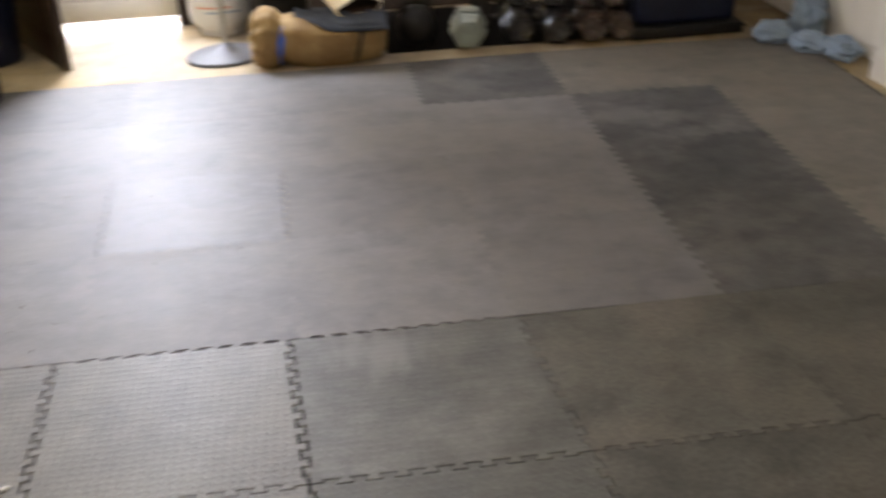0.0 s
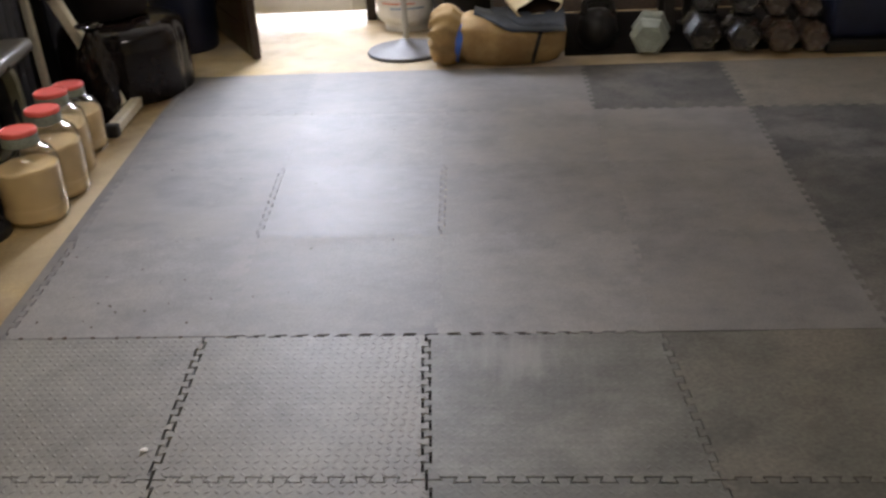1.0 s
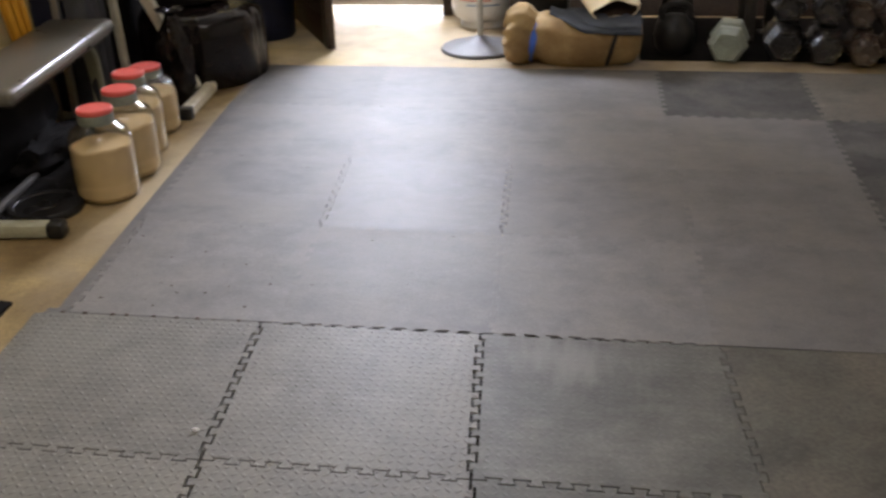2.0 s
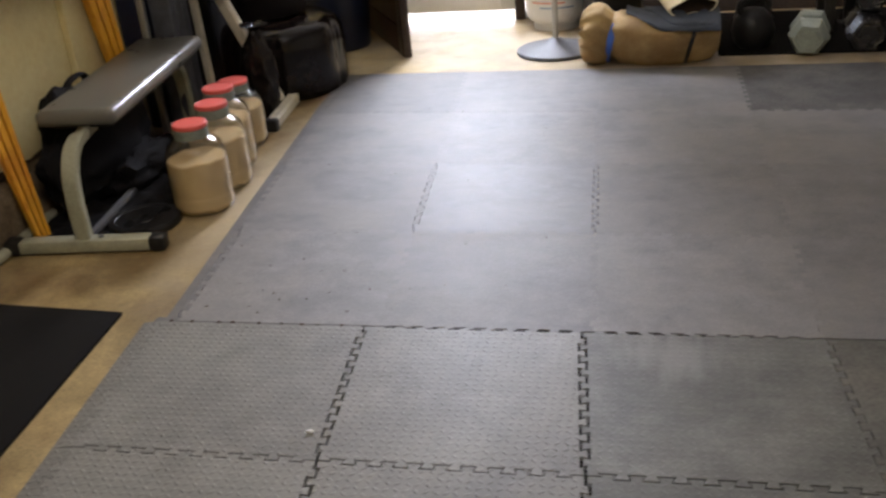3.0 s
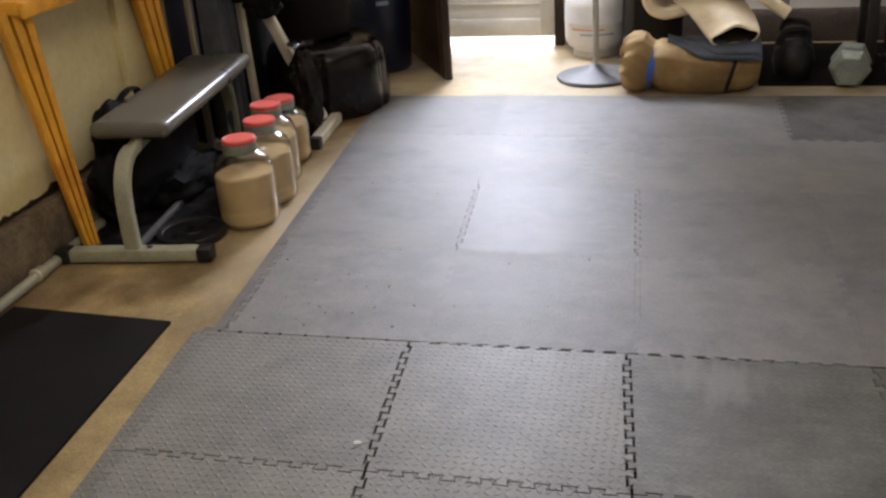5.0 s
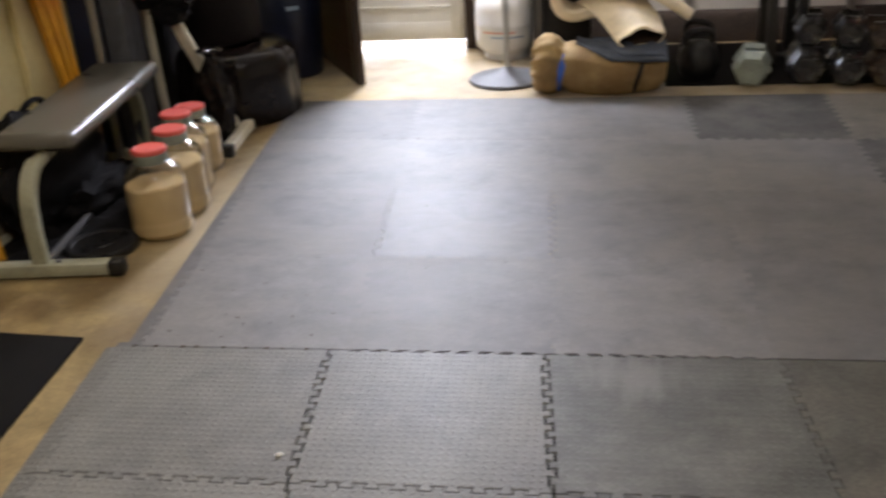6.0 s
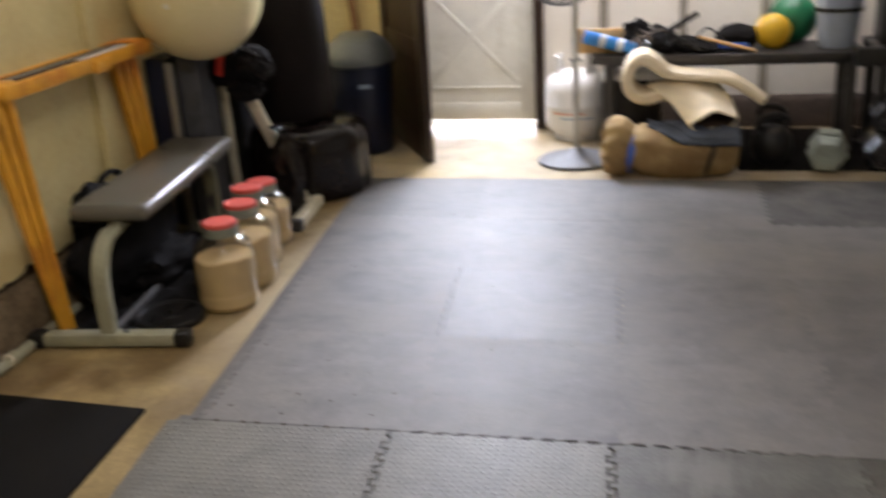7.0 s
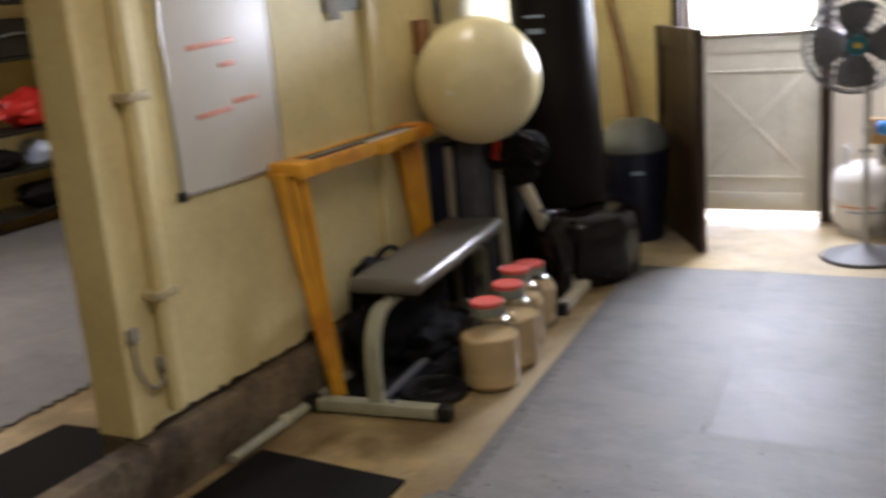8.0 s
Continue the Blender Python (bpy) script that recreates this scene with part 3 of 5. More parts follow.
whiteboard()
pic = thing("wall_print", pose(WX + 0.002, 1.12, 1.40), "small grey-green print pinned to the wall", "picture")
part("sheet", span(bmesh.new(), (0, -0.19, 0), (0.006, 0.19, 0.32), 0.001), OLIVE, pic)
part("dark_border", span(bmesh.new(), (0.0062, -0.17, -0.03), (0.009, -0.08, 0.29), 0.001), BATTEN, pic)
blk = thing("wall_block", pose(WX + 0.002, 1.66, 1.18), "small brown wooden block screwed to the wall", "wooden block")
part("block", span(bmesh.new(), (0, -0.05, 0), (0.04, 0.05, 0.15), 0.005), BROWNWOOD, blk)

setting("pilaster", span(bmesh.new(), (WX + 0.001, 1.20, 0.20), (WX + 0.032, 1.27, ZC - 0.001), 0.004), WALL, "pale painted upright strip on the partition", "trim")
t = thing("hanging_strap", pose(WX + 0.03, 1.80, 1.30), "navy webbing strap hanging on the wall", "strap")
part("webbing", sweep(bmesh.new(), curve_points([(0, 0, 0.95), (0.004, 0.004, 0.6), (0, 0.0, 0.3), (0.006, 0.004, 0.0)], 24), rect(0.05, 0.006, 0.002), flat_up=(1, 0, 0)), NAVY, t)
part("hook", new_box((-0.012, 0, 0.955), (0.03, 0.03, 0.03), 0.005), FANGREY, t)
# ceiling lamps
for name, x, y, half in (("ceiling_lamp", 0.2, -1.0, 0.65), ("ceiling_lamp", 0.75, 3.26, 0.65), ("ceiling_lamp", -4.0, 0.9, 0.65), ("ceiling_lamp", -1.38, 1.5, 0.11)):
    lamp = thing(name, pose(x, y, ZC - 0.05), "white tube lamp on the ceiling", "ceiling lamp", "ceiling lamps")
    part("housing", span(bmesh.new(), (-half, -0.07, 0.0), (half, 0.07, 0.049), 0.006), WHITEPLASTIC, lamp)
    part("diffuser", span(bmesh.new(), (0.03 - half, -0.055, -0.025), (half - 0.03, 0.055, -0.001), 0.01), TUBE, lamp)


# ---- along the partition ----
def weight_bench():
    b = thing("weight_bench", pose(-1.207, 1.07, FZ, 0, 0, 6), "flat weight bench with grey vinyl pad and grey-green steel frame", "weight bench")
    pad = new_box((0, 0.045, 0.432), (0.29, 1.01, 0.058), 0.027, seg=4)
    for v in pad.verts:
        if v.co.z > 0.43:
            v.co.z += 0.006 * math.cos(v.co.x / 0.15 * 1.5) + 0.002 * noise.noise(v.co * 9)
    part("pad", pad, VINYL, b)
    part("pad_board", new_box((0, 0.045, 0.393), (0.22, 0.90, 0.018), 0.003), BLACK, b, "black underside board")
    for s in (-1, 1):
        off = 0.005 if s < 0 else 0.0
        # curved upright from the foot bar to the pad
        bm = bmesh.new()
        sweep(bm, curve_points([(off, s * 0.60, 0.05), (off, s * 0.60, 0.20), (off, s * 0.575, 0.30), (off * 0.7, s * 0.50, 0.362), (off * 0.4, s * 0.36, 0.372)], 32), rect(0.055, 0.036, 0.006), flat_up=(0, 1, 0.01))
        part("upright", bm, STEEL, b)
        foot = bmesh.new()
        box(foot, (off, s * 0.60, 0.03), (0.47, 0.058, 0.046), 0.008)
        foot = part("foot_bar", foot, STEEL, b)
        for e in (-1, 1):
            part("rubber_cap", new_box((off + e * 0.262, s * 0.60, 0.03), (0.056, 0.066, 0.055), 0.012), BLACK, foot, "black rubber end cap")
        bolt = bmesh.new()
        rod(bolt, (off + 0.06, s * 0.60, 0.052), (off + 0.06, s * 0.60, 0.061), 0.011, seg=6)
        part("bolt", bolt, FANGREY, foot, "dark bolt head")
    part("floor_rail", new_box((0, 0, 0.034), (0.024, 1.13, 0.024), 0.006), FANGREY, b)
    part("cross_plate", new_box((0, -0.3, 0.378), (0.16, 0.05, 0.008), 0.002), STEEL, b)
    return b


weight_bench()


def orange_frame():
    """Two tapered channel legs under a top rail with a dark inset, leaning on the wall."""
    f = thing("orange_frame", pose(0, 0, FZ), "orange fibreglass trestle frame leaning against the wall", "trestle")
    tops, feet = ((-1.425, 0.50, 0.885), (-1.445, 1.37, 0.895)), ((-1.352, 0.55, 0.0), (-1.42, 1.50, 0.0))
    for tp, ft in zip(tops, feet):
        bm = bmesh.new()
        pts = [Vector(ft).lerp(Vector(tp), k / 10) for k in range(11)]

        def channel(t):
            w, d, c = 0.024 + 0.034 * t, 0.016 + 0.012 * t, 0.35
            return [(-w, -d), (w, -d), (w, d * 0.7), (w * 0.9, d), (w * 0.46, d), (w * 0.42, -d * 0.7), (w * 0.30, -d * 0.7), (w * 0.26, d), (-w * 0.26, d), (-w * 0.30, -d * 0.7), (-w * 0.42, -d * 0.7), (-w * 0.46, d), (-w * 0.9, d), (-w, d * 0.7)]
        sweep(bm, pts, channel, flat_up=(1, -0.55, 0.0))
        leg = part("leg", bm, ORANGE, f)
        shoe = bmesh.new()
        box(shoe, (ft[0], ft[1], 0.012), (0.05, 0.06, 0.022), 0.006)
        part("rubber_foot", shoe, BLACK, leg, "black rubber foot")
    y0, y1 = 0.465, 1.465
    part("top_rail", span(bmesh.new(), (-1.37, y0, 0.858), (-1.348, y1, 0.913), 0.008), ORANGE, f)
    part("back_rail", span(bmesh.new(), (-1.495, y0, 0.855), (-1.47, y1, 0.915), 0.008), ORANGE, f)
    for y in (y0, y1 - 0.10):
        part("end_cap", span(bmesh.new(), (-1.4695, y, 0.87), (-1.3705, y + 0.10, 0.918), 0.008), ORANGE, f)
    part("inset_tray", span(bmesh.new(), (-1.4695, y0 + 0.101, 0.885), (-1.3705, y1 - 0.101, 0.909), 0.003), CARPETBACK, f, "dark brown inset strip")
    part("tray_lip", span(bmesh.new(), (-1.425, y0 + 0.12, 0.9095), (-1.418, y1 - 0.12, 0.914), 0.002), ALU, f, "bare metal strip")
    part("latch", new_box((-1.339, 1.05, 0.876), (0.018, 0.12, 0.05), 0.008), ORANGE, f)
    part("clip_plate", new_box((-1.359, 1.10, 0.9165), (0.018, 0.34, 0.006), 0.002), WHITEPLASTIC, f, "worn white strip")


orange_frame()


def jar():
    j = thing("plastic_jar", pose(-0.86, 0.852, FZ), "clear plastic jar of tan powder with salmon-red screw lid", "jar", "powder jars")
    out = [(0, 0.0), (0.095, 0.0), (0.112, 0.008), (0.118, 0.022), (0.118, 0.056), (0.1135, 0.062), (0.118, 0.068), (0.119, 0.17), (0.116, 0.20), (0.104, 0.228), (0.080, 0.245), (0.064, 0.258), (0.061, 0.287)]
    inn = [(r - 0.0022, z) for r, z in out[::-1][:-1] if z > 0.003] + [(0, 0.004)]
    part("body", lathe(bmesh.new(), out + inn, 48), CLEAR, j)
    fill = [(0, 0.006), (0.098, 0.006), (0.113, 0.024), (0.1135, 0.14), (0.1135, 0.180), (0.108, 0.186), (0.05, 0.182), (0, 0.187)]
    bm = lathe(bmesh.new(), fill, 40)
    for v in bm.verts:
        if v.co.z > 0.178:
            v.co.z += 0.008 * noise.noise(v.co * 18)
    part("powder", bm, POWDER, j, "tan powder filling")
    bm = lathe(bmesh.new(), [(0, 0.2885), (0.060, 0.2885), (0.065, 0.290), (0.066, 0.292), (0.066, 0.300), (0.064, 0.304), (0.058, 0.306), (0.056, 0.304), (0, 0.304)], 56)
    for v in bm.verts:
        r = math.hypot(v.co.x, v.co.y)
        if r > 0.0655:
            k = 1 + 0.012 * (int(round(math.atan2(v.co.y, v.co.x) / (2 * math.pi) * 56)) % 2)
            v.co.x *= k
            v.co.y *= k
    part("lid", bm, LIDRED, j, "salmon-red ribbed screw lid")
    bm = lathe(bmesh.new(), [(0.0640, 0.256), (0.0650, 0.258), (0.0655, 0.2875), (0.0615, 0.288)], 40)
    part("neck_ring", bm, OLIVE, j, "grey neck ring")
    j.scale = (0.955, 0.955, 1.10)
    return j


first_jar = jar()
for jx, jy, rz, tall in ((-0.873, 1.078, 40, 1.10), (-0.935, 1.295, 75, 1.09), (-0.980, 1.545, 120, 0.93)):
    copy_thing(first_jar, pose(jx, jy, FZ, 0, 0, rz)).scale = (0.955, 0.955, tall)

# pipe on the floor along the curb
pipe = thing("steel_pipe", pose(0, 0, FZ), "grey-green steel pipe with a coupling lying along the curb", "pipe")
part("tube", sweep(bmesh.new(), curve_points([(-1.40, -0.03, 0.021), (-1.408, 0.25, 0.021), (-1.418, 0.5, 0.021), (-1.43, 0.75, 0.021)], 24), oval(0.019, 0.019, 16)), STEEL, pipe)
fit = bmesh.new()
rod(fit, (-1.409, 0.285, 0.0235), (-1.411, 0.325, 0.0235), 0.0235, seg=20)
part("coupling", fit, STEEL, pipe)
ring = bmesh.new()
rod(ring, (-1.4085, 0.272, 0.026), (-1.4088, 0.2845, 0.026), 0.026, seg=20)
part("locking_ring", ring, BEIGE, pipe, "dull brass ring")

# black mat beside the tiles
rub = thing("rubber_mat", pose(0, 0, FZ), "black ribbed rubber mat on the concrete", "mat")
bm = bmesh.new()
v = [bm.verts.new((x, y, 0)) for x, y in ((-1.40, -1.25), (-0.735, -1.25), (-0.79, 0.048), (-1.37, 0.088))]
f = bm.faces.new(v)
ext = bmesh.ops.extrude_face_region(bm, geom=[f])["geom"]
bmesh.ops.translate(bm, vec=(0, 0, 0.01), verts=[e for e in ext if isinstance(e, bmesh.types.BMVert)])
part("sheet", bm, MAT_BLACK, rub)


def soft_thing(name, label, category, lumps, mat, base=(0, 0, FZ), pname="body", extra=()):
    t = thing(name, pose(*base), label, category)
    bm = bmesh.new()
    for i, (c, r, rough, flat) in enumerate(lumps):
        blob(bm, c, r, rough, i + len(name) * 1.7, 2.2, 4, flat)
    part(pname, bm, mat, t)
    for pn, b2, m2 in extra:
        part(pn, b2, m2, t)
    return t


# black bag behind the bench
h1 = bmesh.new()
sweep(h1, curve_points([(-0.05, -0.1, 0.33), (-0.02, -0.08, 0.46), (-0.02, 0.05, 0.47), (-0.04, 0.12, 0.33)], 24), oval(0.018, 0.008, 8))
soft_thing("gym_bag", "black fabric gym bag slumped between bench and wall", "bag", [((0, 0, 0.20), (0.10, 0.36, 0.20), 0.2, 0.12), ((-0.02, -0.12, 0.35), (0.075, 0.15, 0.12), 0.25, 0)], FABRIC, (-1.325, 0.98, FZ), "bag_body", (("handle", h1, FABRIC),))

# weight plates and gear in the dark under the bench
def weight_plate(x, y, z, r, tilt, yaw, th=0.03):
    p = thing("weight_plate", pose(x, y, z, tilt, 0, yaw), "black iron weight plate under the bench", "weight plate", "plates under the bench")
    prof = [(0.016, 0), (r * 0.34, 0), (r * 0.36, -0.004), (r * 0.8, -0.004), (r * 0.83, 0), (r * 0.97, 0), (r, 0.005), (r, th - 0.005), (r * 0.97, th), (r * 0.83, th), (r * 0.8, th + 0.004 - 0.008), (r * 0.36, th - 0.004), (r * 0.34, th), (0.016, th), (0.016, 0)]
    part("disc", lathe(bmesh.new(), prof, 40), BLACK, p)
    part("hub_ring", lathe(bmesh.new(), [(0.0165, 0.004), (0.024, 0.004), (0.026, th + 0.003), (0.0165, th + 0.003), (0.0165, 0.004)], 24), BLACK, p)


weight_plate(-1.03, 0.70, FZ, 0.13, 0, 10)
weight_plate(-1.05, 1.22, FZ, 0.10, 0, 20)
weight_plate(-1.055, 1.225, FZ + 0.034, 0.09, 0, 70)
weight_plate(-1.06, 1.44, FZ, 0.10, 0, 30)
soft_thing("fabric_sack", "crumpled black fabric sack under the bench", "sack", [((0, 0, 0.085), (0.08, 0.22, 0.085), 0.3, 0.15)], FABRIC, (-1.23, 1.10, FZ - 0.016))


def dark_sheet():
    """Crumpled black sheet added to darken the concrete below the bench, in place of black gear."""
    c = thing("dark_cover", pose(-1.185, 1.08, FZ), "crumpled black sheet added to darken the floor below the bench", "cover")
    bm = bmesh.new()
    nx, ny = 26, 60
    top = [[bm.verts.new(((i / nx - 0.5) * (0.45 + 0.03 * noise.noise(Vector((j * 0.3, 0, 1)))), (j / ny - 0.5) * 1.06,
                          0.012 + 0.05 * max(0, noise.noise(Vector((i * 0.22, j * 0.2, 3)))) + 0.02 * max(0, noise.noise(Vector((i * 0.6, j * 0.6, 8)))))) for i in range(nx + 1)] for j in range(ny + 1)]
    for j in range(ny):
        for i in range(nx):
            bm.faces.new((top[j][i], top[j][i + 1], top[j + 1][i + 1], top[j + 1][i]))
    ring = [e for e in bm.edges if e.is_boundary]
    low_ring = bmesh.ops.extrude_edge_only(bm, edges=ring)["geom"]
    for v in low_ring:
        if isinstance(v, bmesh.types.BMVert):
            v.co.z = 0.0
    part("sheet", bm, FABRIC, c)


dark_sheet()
# folded gym mats standing against the wall, with the ball on top
def folded_mat(x, y, w, d, h, mat, label, rz):
    t = thing("folded_mat", pose(x, y, FZ, 0, 0, rz), label, "gym mat", "folded mats by the wall")
    n = 3
    for k in range(n):
        part("panel", new_box((0, (k - (n - 1) / 2) * d / n, h / 2), (w, d / n - 0.006, h), 0.012), mat, t)


folded_mat(-1.42, 2.21, 0.09, 0.66, 0.84, FABRIC, "black folded mat standing in the dark behind the stand", 3)
folded_mat(-1.44, 1.72, 0.105, 0.20, 0.80, NAVY, "navy folded exercise mat standing on edge", 2)
folded_mat(-1.305, 1.745, 0.10, 0.20, 0.80, CHARCOAL, "charcoal folded exercise mat standing on edge", 2)
strip = thing("metal_strip", pose(-1.372, 1.625, FZ), "slim pale metal strip leaning among the mats", "metal strip")
part("strip", new_box((0, 0, 0.39), (0.030, 0.03, 0.78), 0.004), ALU, strip)

ball = thing("exercise_ball", pose(-1.205, 1.635, 1.056), "pearly cream inflated exercise ball resting on the mats", "exercise ball")
bm = bmesh.new()
bmesh.ops.create_uvsphere(bm, u_segments=64, v_segments=40, radius=0.276)
for v in bm.verts:
    z = v.co.z / 0.276
    if abs(z) < 0.97:
        v.co *= 1 + 0.0022 * math.cos(z * 58) * (abs(z) > 0.1)
part("shell", bm, BALL, ball)
bm = bmesh.new()
rod(bm, (0.0, -0.2755, -0.02), (0.0, -0.280, -0.02), 0.012)
part("plug", bm, WHITEPLASTIC, ball)


def free_bag():
    b = thing("punching_bag", pose(-1.045, 2.36, FZ), "free-standing dark brown punching bag on a black base", "punching bag")
    base = [(0, 0), (0.285, 0), (0.302, 0.015), (0.308, 0.05), (0.308, 0.09), (0.305, 0.24), (0.298, 0.30), (0.28, 0.335), (0.25, 0.355), (0.20, 0.366), (0, 0.368)]
    bm = lathe(bmesh.new(), base, 80)
    for v in bm.verts:
        r = math.hypot(v.co.x, v.co.y)
        if r > 0.1 and v.co.z > 0.01:
            a = math.atan2(v.co.y, v.co.x)
            k = 1 - 0.045 * max(0, math.cos(a * 5 + 0.7)) ** 10 + 0.012 * noise.noise(v.co * 9)
            v.co.x *= k
            v.co.y *= k
    part("base", bm, BLACKGLOSS, b, "glossy black rounded plastic base")
    col = [(0, 0.3685), (0.13, 0.3685), (0.19, 0.385), (0.205, 0.42), (0.205, 1.0), (0.20, 1.5), (0.19, 1.66), (0.15, 1.70), (0, 1.71)]
    bm = lathe(bmesh.new(), [(r, z) for r, z in col], 48)
    for v in bm.verts:
        v.co.x += -0.055 - 0.035 * (v.co.z - 0.37)
    part("bag", bm, BAGSKIN, b)
    cap = lathe(bmesh.new(), [(0, 0), (0.045, 0), (0.05, 0.012), (0.035, 0.03), (0, 0.032)], 24, pose(0.15, -0.13, 0.345, 12))
    part("filler_cap", cap, BLACKGLOSS, b)
    for k, (z, hw) in enumerate(((1.30, 0.05), (1.225, 0.04))):
        lab = bmesh.new()
        for i in range(6):
            a0, a1 = -1.62 + (i - 3) * hw / 3 / 0.2, -1.62 + (i - 2) * hw / 3 / 0.2
            off = -0.055 - 0.035 * (z - 0.37)
            q = [lab.verts.new((0.2072 * math.cos(a) + off, 0.2072 * math.sin(a), z + dz)) for a, dz in ((a0, 0), (a1, 0), (a1, 0.012 + 0.012 * k), (a0, 0.012 + 0.012 * k))]
            lab.faces.new(q)
        part("print_bar", lab, PALECLOTH, b, "pale worn print")


free_bag()


def steel_stand():
    """Beige angled stand with a foot on the floor, hung with black gear."""
    s = thing("steel_stand", pose(0, 0, FZ), "beige steel exercise stand with black end caps", "exercise stand")
    foot = part("foot_bar", sweep(bmesh.new(), [(-0.90, 1.72, 0.026), (-0.925, 2.08, 0.026)], rect(0.055, 0.05, 0.008)), BEIGE, s)
    part("rubber_cap", new_box((-0.898, 1.695, 0.026), (0.062, 0.05, 0.058), 0.01), BLACK, foot, "black rubber end cap")
    part("post", sweep(bmesh.new(), [(-0.955, 1.975, 0.052), (-1.045, 1.955, 0.30), (-1.20, 1.90, 0.72)], rect(0.05, 0.045, 0.007), flat_up=(0, 1, 0)), BEIGE, s)
    part("back_post", sweep(bmesh.new(), [(-1.30, 2.02, 0.0), (-1.315, 2.0, 0.72)], rect(0.035, 0.035, 0.006), flat_up=(0, 1, 0)), BEIGE, s)
    part("crossbar", sweep(bmesh.new(), [(-1.34, 2.0, 0.70), (-1.12, 1.88, 0.70)], rect(0.04, 0.04, 0.006)), BLACK, s)


steel_stand()
red = new_box((-0.045, -0.085, 0.02), (0.035, 0.02, 0.11), 0.008, Matrix.Rotation(radians(12), 4, "Y"))
rim = bmesh.new()
for k in range(3):
    sweep(rim, curve_points([(0.07 + 0.02 * k, -0.09, 0.09 - 0.05 * k), (0.12 + 0.01 * k, -0.07, 0.05 - 0.05 * k), (0.13, 0.0, 0.0 - 0.04 * k)], 16), oval(0.011, 0.011, 8))
soft_thing("boxing_gear", "black padded boxing gear with a red stripe hung on the stand", "boxing gear", [((-0.06, 0, 0.02), (0.10, 0.09, 0.115), 0.22, 0), ((0.09, -0.02, 0.0), (0.085, 0.08, 0.085), 0.25, 0), ((0.02, 0.02, -0.10), (0.09, 0.07, 0.07), 0.25, 0)], FABRIC, (-1.16, 1.86, 0.715), "padding", (("stripe", red, REDPLASTIC), ("strap_loop", rim, BLACKGLOSS)))


def plastic_sack(x, y, rx, ry, h):
    """A thin glossy sack, folded into many sharp creases, knotted on top."""
    t = thing("plastic_sack", pose(x, y, FZ), "crumpled glossy black plastic sack beside the punching bag", "sack")
    bm = bmesh.new()
    made = bmesh.ops.create_icosphere(bm, subdivisions=5, radius=1.0)["verts"]
    for v in made:
        n = v.co.normalized()
        k = 1 + 0.16 * noise.noise(n * 1.7) + 0.16 * abs(noise.noise(n * 4.1)) - 0.10 * abs(noise.noise(n * 8.0 + Vector((3, 1, 2))))
        up = (n.z + 1) / 2
        v.co = Vector((n.x * rx * k * (1 - 0.35 * up ** 3), n.y * ry * k * (1 - 0.35 * up ** 3), max(0.0, (n.z * k * 0.55 + 0.5)) * h))
    part("sack_body", bm, BLACKGLOSS, t, smooth=60)
    bm = bmesh.new()
    for k in range(5):
        a = k * 1.3
        sweep(bm, curve_points([(0, 0, h * 0.94), (0.02 * math.cos(a), 0.02 * math.sin(a), h * 1.06), (0.06 * math.cos(a), 0.05 * math.sin(a), h * 1.1)], 12), lambda q: oval(0.012 + 0.02 * q, 0.005, 8))
    part("knot", bm, BLACKGLOSS, t)


plastic_sack(-0.985, 1.872, 0.088, 0.062, 0.40)


def litter_bin():
    b = thing("litter_bin", pose(-0.985, 3.13, FZ), "navy plastic bin with a grey domed lid", "bin")
    part("tub", lathe(bmesh.new(), [(0, 0), (0.155, 0), (0.165, 0.012), (0.19, 0.50), (0.205, 0.505), (0.205, 0.53), (0.185, 0.53), (0.165, 0.03), (0, 0.03)], 40), NAVY, b)
    bm = lathe(bmesh.new(), [(0.21, 0.515), (0.214, 0.54), (0.20, 0.575), (0.16, 0.63), (0.09, 0.675), (0, 0.685), ], 40)
    for v in bm.verts:
        v.co.z += 0.012 * noise.noise(v.co * 7)
    part("lid", bm, GREYLID, b, "grey domed plastic lid")
    for z in (0.40,):
        part("print_bar", new_box((0.075, -0.172 + (0.5 - z) * 0.05, z), (0.07, 0.008, 0.022), 0.002, Matrix.Rotation(radians(24), 4, "Z")), PALECLOTH, b, "pale print on the bin")


litter_bin()
stick = thing("curved_wooden_bow", pose(0, 0, FZ), "curved brown wooden limb leaning in the corner", "wooden bow")
part("limb", sweep(bmesh.new(), curve_points([(-1.13, 3.56, 0.0), (-1.12, 3.58, 0.5), (-1.17, 3.60, 0.95), (-1.26, 3.615, 1.35), (-1.27, 3.62, 1.7)], 40), lambda t: oval(0.028 - 0.014 * t, 0.018 - 0.008 * t, 10), flat_up=(0, 1, 0)), BROWNWOOD, stick)


